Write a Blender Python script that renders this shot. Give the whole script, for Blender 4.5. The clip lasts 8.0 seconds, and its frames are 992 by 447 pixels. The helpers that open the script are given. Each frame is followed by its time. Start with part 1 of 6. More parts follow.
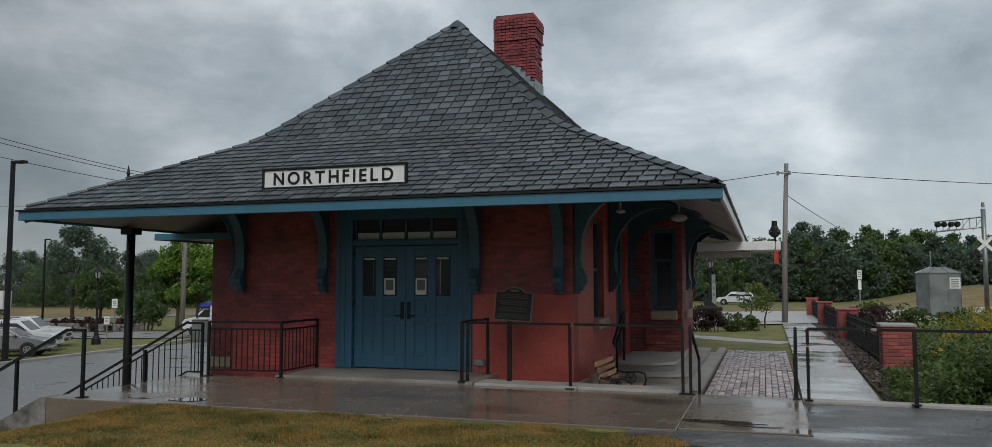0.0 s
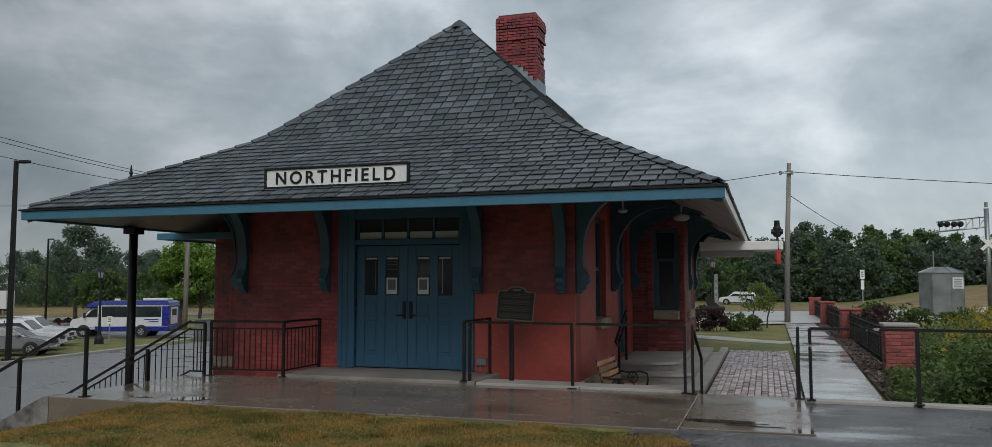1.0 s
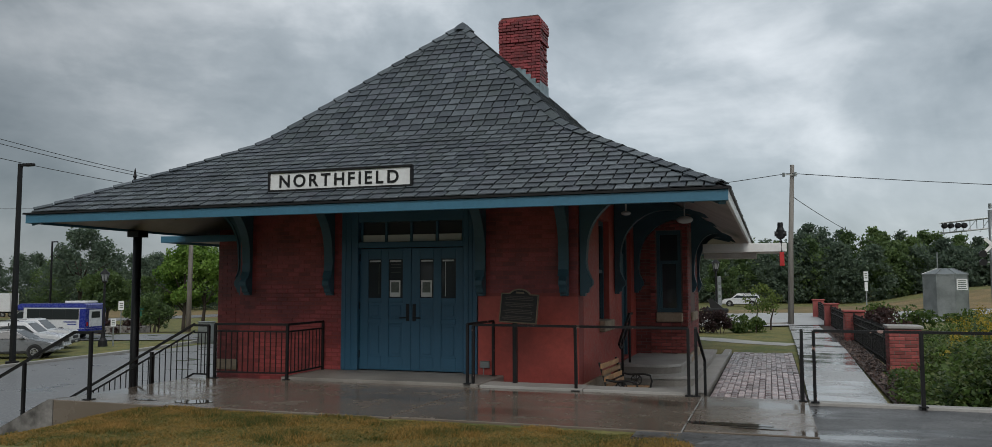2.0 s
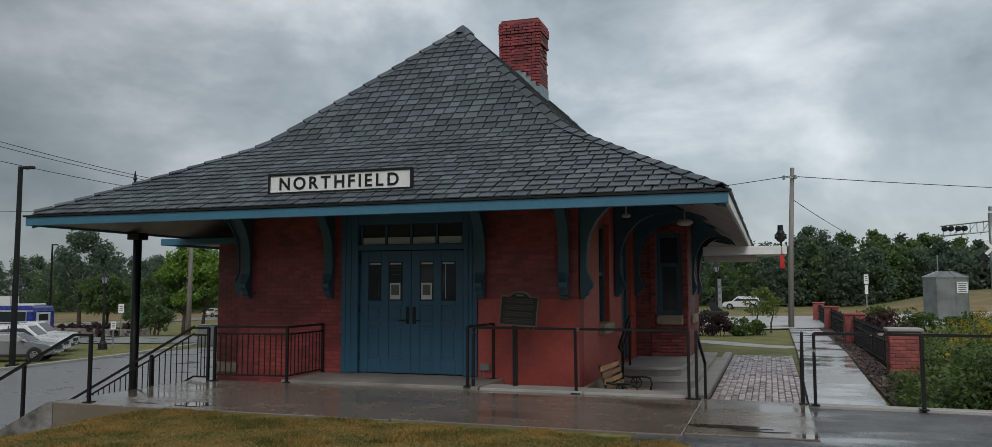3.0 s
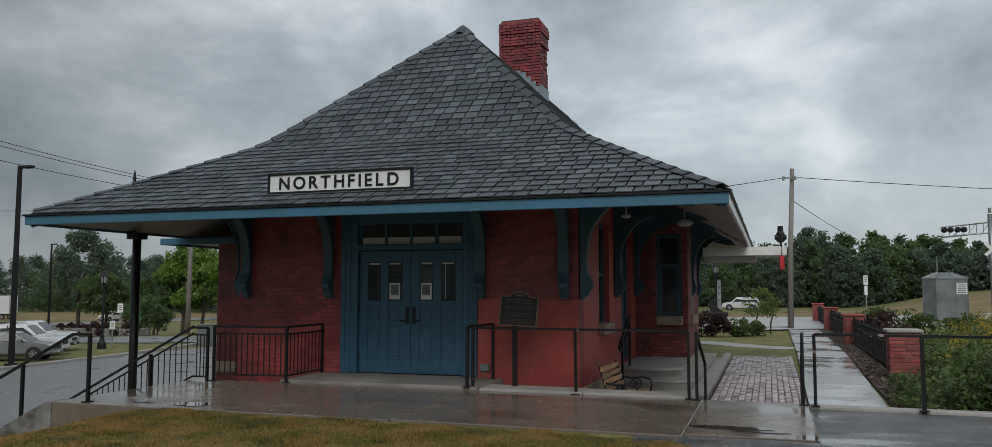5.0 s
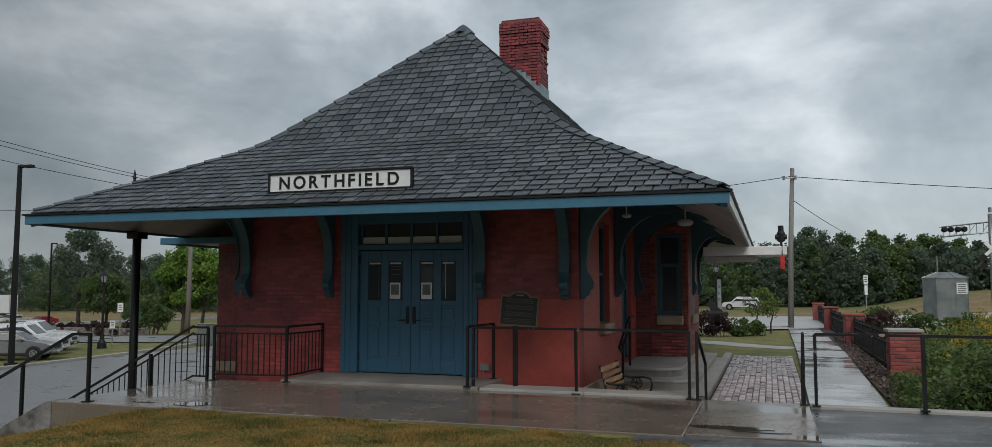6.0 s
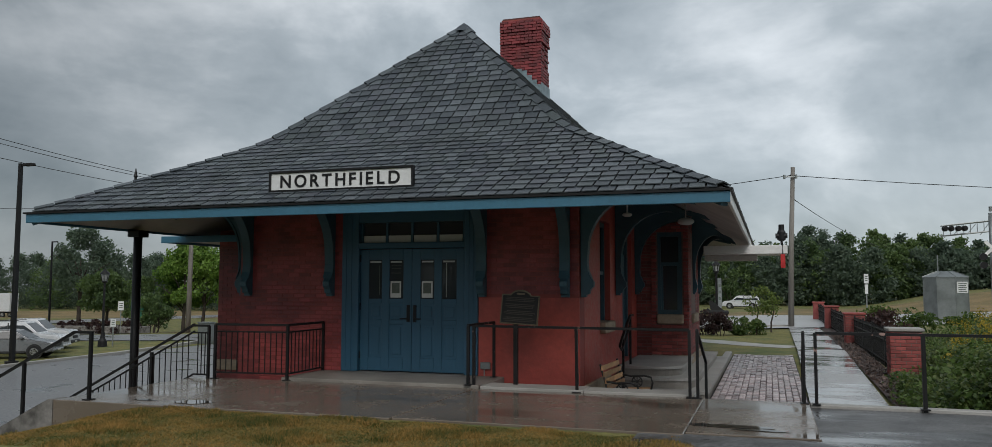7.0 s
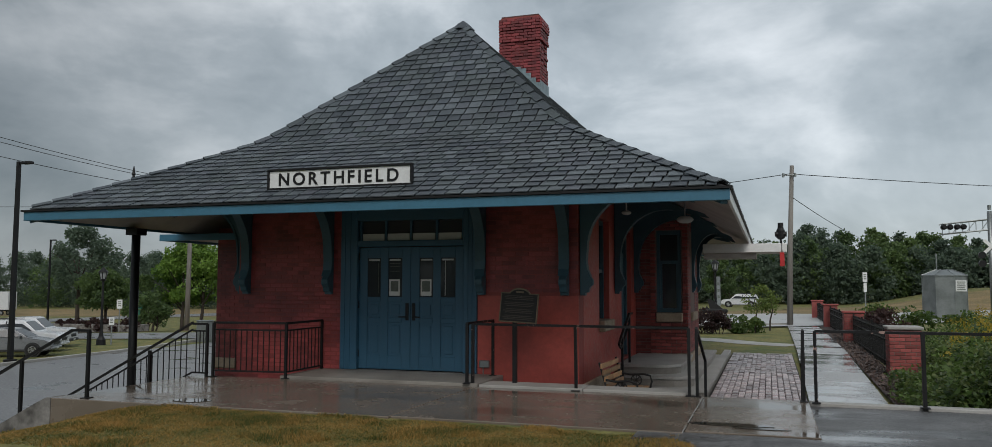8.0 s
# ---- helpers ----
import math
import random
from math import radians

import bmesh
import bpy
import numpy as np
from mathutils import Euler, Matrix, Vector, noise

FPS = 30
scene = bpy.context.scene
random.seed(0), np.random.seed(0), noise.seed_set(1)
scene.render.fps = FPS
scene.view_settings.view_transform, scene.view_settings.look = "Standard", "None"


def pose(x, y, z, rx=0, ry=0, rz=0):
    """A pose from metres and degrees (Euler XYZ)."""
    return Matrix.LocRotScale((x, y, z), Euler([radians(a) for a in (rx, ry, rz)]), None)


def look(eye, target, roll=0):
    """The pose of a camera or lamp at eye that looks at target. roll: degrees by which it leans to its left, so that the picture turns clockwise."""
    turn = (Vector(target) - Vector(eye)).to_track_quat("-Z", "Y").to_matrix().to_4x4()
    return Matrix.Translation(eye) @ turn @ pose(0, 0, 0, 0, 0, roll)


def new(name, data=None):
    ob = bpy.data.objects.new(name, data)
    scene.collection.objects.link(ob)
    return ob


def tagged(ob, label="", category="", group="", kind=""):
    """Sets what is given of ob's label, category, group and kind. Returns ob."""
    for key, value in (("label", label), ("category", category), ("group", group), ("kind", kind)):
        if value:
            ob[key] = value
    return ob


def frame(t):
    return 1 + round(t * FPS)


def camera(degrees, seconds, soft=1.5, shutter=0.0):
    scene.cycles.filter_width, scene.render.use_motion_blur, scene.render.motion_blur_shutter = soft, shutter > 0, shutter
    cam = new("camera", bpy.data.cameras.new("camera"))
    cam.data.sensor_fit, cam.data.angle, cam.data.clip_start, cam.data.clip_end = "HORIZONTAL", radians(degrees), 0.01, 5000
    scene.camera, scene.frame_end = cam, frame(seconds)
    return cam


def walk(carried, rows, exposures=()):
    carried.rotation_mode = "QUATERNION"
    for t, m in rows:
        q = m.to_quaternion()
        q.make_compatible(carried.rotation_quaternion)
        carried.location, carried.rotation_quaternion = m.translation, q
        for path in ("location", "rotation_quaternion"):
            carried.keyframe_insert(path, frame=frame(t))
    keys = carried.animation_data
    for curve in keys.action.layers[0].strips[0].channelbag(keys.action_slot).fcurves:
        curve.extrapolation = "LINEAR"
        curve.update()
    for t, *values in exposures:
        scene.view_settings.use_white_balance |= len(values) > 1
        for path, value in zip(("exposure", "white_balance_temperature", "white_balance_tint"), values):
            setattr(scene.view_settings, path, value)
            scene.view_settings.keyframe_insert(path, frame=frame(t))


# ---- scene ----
cam = camera(62.2, 8.0, soft=0.7)
walk(cam, [
    (0.0, look((0.006, -0.005, 1.444), (-3.696, 11.377, 2.314), -0.04)),
    (0.5, look((0.011, -0.003, 1.447), (-3.695, 11.378, 2.314), -0.05)),
    (1.0, look((0.009, -0.002, 1.439), (-3.726, 11.369, 2.307), -0.02)),
    (1.5, look((0.008, -0.012, 1.450), (-3.759, 11.347, 2.328), -0.06)),
    (3.0, look((0.009, -0.010, 1.442), (-3.767, 11.342, 2.382), -0.09)),
    (3.5, look((0.001, -0.001, 1.441), (-3.770, 11.351, 2.392), -0.05)),
    (4.0, look((-0.001, 0.002, 1.441), (-3.771, 11.354, 2.393), -0.05)),
    (4.5, look((-0.000, 0.000, 1.440), (-3.770, 11.353, 2.388), 0.00)),
    (6.0, look((-0.012, 0.013, 1.444), (-3.781, 11.367, 2.381), 0.04)),
    (6.5, look((-0.006, 0.000, 1.446), (-3.784, 11.352, 2.375), 0.03)),
    (7.0, look((-0.013, 0.002, 1.443), (-3.788, 11.355, 2.361), 0.09)),
    (7.5, look((-0.014, 0.013, 1.441), (-3.789, 11.368, 2.348), 0.10)),
    (8.0, look((-0.024, 0.027, 1.439), (-3.784, 11.388, 2.334), 0.10)),
])

# ---- world and sun: a wet overcast day ----
SUN_ELEV, SUN_TURN = 42, 160


def make_world():
    w = bpy.data.worlds.new("overcast")
    scene.world = w
    w.use_nodes = True
    nt = w.node_tree
    nt.nodes.clear()
    n, l = nt.nodes.new, nt.links.new
    out, bg = n("ShaderNodeOutputWorld"), n("ShaderNodeBackground")
    sky = n("ShaderNodeTexSky")
    sky.sky_type, sky.sun_disc = "NISHITA", False
    sky.sun_elevation, sky.sun_rotation = radians(SUN_ELEV), radians(SUN_TURN)
    co, mp = n("ShaderNodeTexCoord"), n("ShaderNodeMapping")
    mp.inputs["Scale"].default_value, mp.inputs["Location"].default_value = (-1.0, 1.0, 1.8), (-0.8, 3.3, 0.6)
    l(co.outputs["Generated"], mp.inputs["Vector"])
    big, small = n("ShaderNodeTexNoise"), n("ShaderNodeTexNoise")
    for t, s, d, r in ((big, 2.6, 6, 0.54), (small, 6.5, 6, 0.58)):
        t.inputs["Scale"].default_value, t.inputs["Detail"].default_value, t.inputs["Roughness"].default_value = s, d, r
        t.inputs["Distortion"].default_value = 0.35
        l(mp.outputs["Vector"], t.inputs["Vector"])
    mix = n("ShaderNodeMix")
    mix.data_type, mix.inputs[0].default_value = "FLOAT", 0.24
    l(big.outputs["Fac"], mix.inputs[2])
    l(small.outputs["Fac"], mix.inputs[3])
    ramp = n("ShaderNodeValToRGB")
    e = ramp.color_ramp.elements
    e[0].position, e[0].color = 0.37, (0.235, 0.275, 0.30, 1)
    e[1].position, e[1].color = 0.63, (0.68, 0.72, 0.75, 1)
    m = e.new(0.50)
    m.color = (0.39, 0.435, 0.465, 1)
    l(mix.outputs[0], ramp.inputs["Fac"])
    sc = n("ShaderNodeVectorMath")
    sc.operation, sc.inputs["Scale"].default_value = "SCALE", 0.012
    l(sky.outputs["Color"], sc.inputs[0])
    add = n("ShaderNodeVectorMath")
    l(ramp.outputs["Color"], add.inputs[0])
    l(sc.outputs["Vector"], add.inputs[1])
    # a heavier bank of cloud in the west
    sep, bank, dim = n("ShaderNodeSeparateXYZ"), n("ShaderNodeMapRange"), n("ShaderNodeVectorMath")
    bank.interpolation_type = "SMOOTHSTEP"
    bank.inputs["From Min"].default_value, bank.inputs["From Max"].default_value = -0.85, -0.30
    bank.inputs["To Min"].default_value, bank.inputs["To Max"].default_value = 0.63, 1.09
    l(co.outputs["Generated"], sep.inputs[0])
    l(sep.outputs["X"], bank.inputs["Value"])
    dim.operation = "SCALE"
    l(add.outputs["Vector"], dim.inputs[0])
    l(bank.outputs["Result"], dim.inputs["Scale"])
    l(dim.outputs["Vector"], bg.inputs["Color"])
    bg.inputs["Strength"].default_value = 1.0
    l(bg.outputs["Background"], out.inputs["Surface"])


make_world()
sun = new("sun", bpy.data.lights.new("sun", "SUN"))
sun.data.energy, sun.data.angle, sun.data.color = 1.5, radians(30), (1.0, 0.96, 0.92)
sun.matrix_world = look((0, 0, 40), (0 - 20 * math.sin(radians(SUN_TURN)), 0 - 20 * math.cos(radians(SUN_TURN)), 40 - 20 * math.tan(radians(SUN_ELEV))))
scene.view_settings.exposure = 0.0


# ---- materials ----
def mat(name, col, rough=0.7, metal=0.0, vary=0.25, scale=1.0, grain=18.0, bump=0.15, depth=0.01, tint=None, rand=0.0, island=0.0, wet=0.0, coords="world", stretch=(1, 1, 1), fine=0.5, spec=0.5):
    """A surface with large stains and small grain. rand, island: variation from piece to piece; wet: share of glossy puddled area."""
    m = bpy.data.materials.new(name)
    m.use_nodes = True
    nt = m.node_tree
    n, l = nt.nodes.new, nt.links.new
    b = nt.nodes["Principled BSDF"]
    if coords == "world":
        vec = n("ShaderNodeNewGeometry").outputs["Position"]
    else:
        vec = n("ShaderNodeTexCoord").outputs["Object"]
    mp = n("ShaderNodeMapping")
    mp.inputs["Scale"].default_value = stretch
    l(vec, mp.inputs["Vector"])
    vec = mp.outputs["Vector"]
    t1, t2 = n("ShaderNodeTexNoise"), n("ShaderNodeTexNoise")
    for t, s, d in ((t1, scale, 4), (t2, grain, 5)):
        t.inputs["Scale"].default_value, t.inputs["Detail"].default_value, t.inputs["Roughness"].default_value = s, d, 0.6
        l(vec, t.inputs["Vector"])
    tint = tint or tuple(c * 0.55 for c in col)
    mx = n("ShaderNodeMix")
    mx.data_type, mx.blend_type = "RGBA", "MIX"
    mx.inputs[6].default_value, mx.inputs[7].default_value = (*col, 1), (*tint, 1)
    r = n("ShaderNodeMapRange")
    r.inputs["From Min"].default_value, r.inputs["From Max"].default_value = 0.38, 0.66
    r.inputs["To Max"].default_value = min(1.0, vary * 2.5)
    l(t1.outputs["Fac"], r.inputs["Value"])
    l(r.outputs["Result"], mx.inputs[0])
    hs = n("ShaderNodeHueSaturation")
    l(mx.outputs[2], hs.inputs["Color"])
    v = n("ShaderNodeMapRange")
    v.inputs["From Min"].default_value, v.inputs["From Max"].default_value = 0.25, 0.75
    v.inputs["To Min"].default_value, v.inputs["To Max"].default_value = 1 - fine * vary, 1 + fine * vary
    l(t2.outputs["Fac"], v.inputs["Value"])
    val = v.outputs["Result"]
    for amount, node, sock in ((rand, "ShaderNodeObjectInfo", "Random"), (island, "ShaderNodeNewGeometry", "Random Per Island")):
        if amount:
            o, q, mu = n(node), n("ShaderNodeMapRange"), n("ShaderNodeMath")
            q.inputs["To Min"].default_value, q.inputs["To Max"].default_value = 1 - amount, 1 + amount
            l(o.outputs[sock], q.inputs["Value"])
            mu.operation = "MULTIPLY"
            l(val, mu.inputs[0])
            l(q.outputs["Result"], mu.inputs[1])
            val = mu.outputs[0]
    l(val, hs.inputs["Value"])
    l(hs.outputs["Color"], b.inputs["Base Color"])
    b.inputs["Metallic"].default_value = metal
    b.inputs["Specular IOR Level"].default_value = spec
    rr = n("ShaderNodeMapRange")
    rr.inputs["From Min"].default_value, rr.inputs["From Max"].default_value = 0.3, 0.7
    rr.inputs["To Min"].default_value, rr.inputs["To Max"].default_value = max(0.02, rough - 0.12), min(1, rough + 0.12)
    l(t2.outputs["Fac"], rr.inputs["Value"])
    ro = rr.outputs["Result"]
    bu = n("ShaderNodeBump")
    bu.inputs["Strength"].default_value, bu.inputs["Distance"].default_value = bump, depth
    if wet:
        t3, w = n("ShaderNodeTexNoise"), n("ShaderNodeMapRange")
        t3.inputs["Scale"].default_value, t3.inputs["Detail"].default_value = 0.9, 3
        sq = n("ShaderNodeMapping")
        sq.inputs["Scale"].default_value = (0.55, 1.0, 1.0)
        l(vec, sq.inputs["Vector"])
        l(sq.outputs["Vector"], t3.inputs["Vector"])
        w.inputs["From Min"].default_value, w.inputs["From Max"].default_value = 0.72 - 0.42 * wet, 0.86 - 0.42 * wet
        l(t3.outputs["Fac"], w.inputs["Value"])
        k = n("ShaderNodeMix")
        k.data_type = "FLOAT"
        k.inputs[3].default_value = 0.05
        l(w.outputs["Result"], k.inputs[0])
        l(ro, k.inputs[2])
        ro = k.outputs[0]
        inv = n("ShaderNodeMath")
        inv.operation, inv.inputs[0].default_value = "SUBTRACT", 1.0
        l(w.outputs["Result"], inv.inputs[1])
        mm = n("ShaderNodeMath")
        mm.operation = "MULTIPLY"
        mm.inputs[1].default_value = bump
        l(inv.outputs[0], mm.inputs[0])
        l(mm.outputs[0], bu.inputs["Strength"])
        dk = n("ShaderNodeMix")
        dk.data_type, dk.blend_type = "RGBA", "MULTIPLY"
        dk.inputs[7].default_value = (0.62, 0.6, 0.58, 1)
        l(w.outputs["Result"], dk.inputs[0])
        l(hs.outputs["Color"], dk.inputs[6])
        l(dk.outputs[2], b.inputs["Base Color"])
    l(ro, b.inputs["Roughness"])
    l(t2.outputs["Fac"], bu.inputs["Height"])
    l(bu.outputs["Normal"], b.inputs["Normal"])
    return m


def glass_mat(name, col=(0.03, 0.035, 0.04), rough=0.05):
    """Dark window glass in front of an unlit room."""
    m = bpy.data.materials.new(name)
    m.use_nodes = True
    b = m.node_tree.nodes["Principled BSDF"]
    b.inputs["Base Color"].default_value = (*col, 1)
    b.inputs["Roughness"].default_value = rough
    b.inputs["IOR"].default_value = 1.5
    t, bu = m.node_tree.nodes.new("ShaderNodeTexNoise"), m.node_tree.nodes.new("ShaderNodeBump")
    t.inputs["Scale"].default_value = 3.0
    bu.inputs["Strength"].default_value, bu.inputs["Distance"].default_value = 0.06, 0.02
    m.node_tree.links.new(t.outputs["Fac"], bu.inputs["Height"])
    m.node_tree.links.new(bu.outputs["Normal"], b.inputs["Normal"])
    return m


def leaf_mat(name, a, c, rough=0.55, patch=0.16):
    """Foliage whose leaves differ singly and in large patches."""
    m = bpy.data.materials.new(name)
    m.use_nodes = True
    nt = m.node_tree
    n, l = nt.nodes.new, nt.links.new
    b = nt.nodes["Principled BSDF"]
    g, t = n("ShaderNodeNewGeometry"), n("ShaderNodeTexNoise")
    t.inputs["Scale"].default_value = patch
    l(g.outputs["Position"], t.inputs["Vector"])
    ad = n("ShaderNodeMath")
    ad.operation = "MULTIPLY_ADD"
    ad.inputs[1].default_value, ad.inputs[2].default_value = 0.45, -0.22
    l(g.outputs["Random Per Island"], ad.inputs[0])
    s = n("ShaderNodeMath")
    l(ad.outputs[0], s.inputs[0])
    l(t.outputs["Fac"], s.inputs[1])
    r = n("ShaderNodeValToRGB")
    e = r.color_ramp.elements
    e[0].position, e[0].color = 0.3, (*a, 1)
    e[1].position, e[1].color = 0.75, (*c, 1)
    l(s.outputs[0], r.inputs["Fac"])
    l(r.outputs["Color"], b.inputs["Base Color"])
    b.inputs["Roughness"].default_value = rough
    tr = n("ShaderNodeBsdfTranslucent")
    mx = n("ShaderNodeMixShader")
    mx.inputs[0].default_value = 0.5
    l(r.outputs["Color"], tr.inputs["Color"])
    l(b.outputs["BSDF"], mx.inputs[1])
    l(tr.outputs["BSDF"], mx.inputs[2])
    l(mx.outputs["Shader"], nt.nodes["Material Output"].inputs["Surface"])
    return m


def shingle_mat(name):
    """Slate shingles, each of its own grey: bluish, greenish or purplish, with pale worn faces and mossy stains."""
    m = bpy.data.materials.new(name)
    m.use_nodes = True
    nt = m.node_tree
    n, l = nt.nodes.new, nt.links.new
    b = nt.nodes["Principled BSDF"]
    g, o = n("ShaderNodeNewGeometry"), n("ShaderNodeObjectInfo")
    ad, fr = n("ShaderNodeMath"), n("ShaderNodeMath")
    l(g.outputs["Random Per Island"], ad.inputs[0])
    l(o.outputs["Random"], ad.inputs[1])
    fr.operation = "FRACT"
    l(ad.outputs[0], fr.inputs[0])
    r = n("ShaderNodeValToRGB")
    e = r.color_ramp.elements
    e[0].position, e[0].color = 0.0, (0.034, 0.042, 0.052, 1)
    e[1].position, e[1].color = 1.0, (0.102, 0.119, 0.134, 1)
    for q, c in ((0.25, (0.050, 0.061, 0.074)), (0.45, (0.058, 0.072, 0.076)), (0.62, (0.068, 0.076, 0.092)), (0.8, (0.082, 0.098, 0.108))):
        e.new(q).color = (*c, 1)
    l(fr.outputs[0], r.inputs["Fac"])
    big, fine = n("ShaderNodeTexNoise"), n("ShaderNodeTexNoise")
    big.inputs["Scale"].default_value, big.inputs["Detail"].default_value = 1.1, 4
    fine.inputs["Scale"].default_value, fine.inputs["Detail"].default_value = 45, 5
    for t in (big, fine):
        l(g.outputs["Position"], t.inputs["Vector"])
    stain, k = n("ShaderNodeMapRange"), n("ShaderNodeMix")
    stain.inputs["From Min"].default_value, stain.inputs["From Max"].default_value = 0.42, 0.72
    stain.inputs["To Max"].default_value = 0.5
    l(big.outputs["Fac"], stain.inputs["Value"])
    k.data_type = "RGBA"
    k.inputs[7].default_value = (0.030, 0.038, 0.036, 1)
    l(stain.outputs["Result"], k.inputs[0])
    l(r.outputs["Color"], k.inputs[6])
    hs, v = n("ShaderNodeHueSaturation"), n("ShaderNodeMapRange")
    v.inputs["From Min"].default_value, v.inputs["From Max"].default_value = 0.3, 0.7
    v.inputs["To Min"].default_value, v.inputs["To Max"].default_value = 0.78, 1.22
    l(fine.outputs["Fac"], v.inputs["Value"])
    l(v.outputs["Result"], hs.inputs["Value"])
    l(k.outputs[2], hs.inputs["Color"])
    l(hs.outputs["Color"], b.inputs["Base Color"])
    b.inputs["Roughness"].default_value = 0.52
    bu = n("ShaderNodeBump")
    bu.inputs["Strength"].default_value, bu.inputs["Distance"].default_value = 0.5, 0.004
    l(fine.outputs["Fac"], bu.inputs["Height"])
    l(bu.outputs["Normal"], b.inputs["Normal"])
    return m


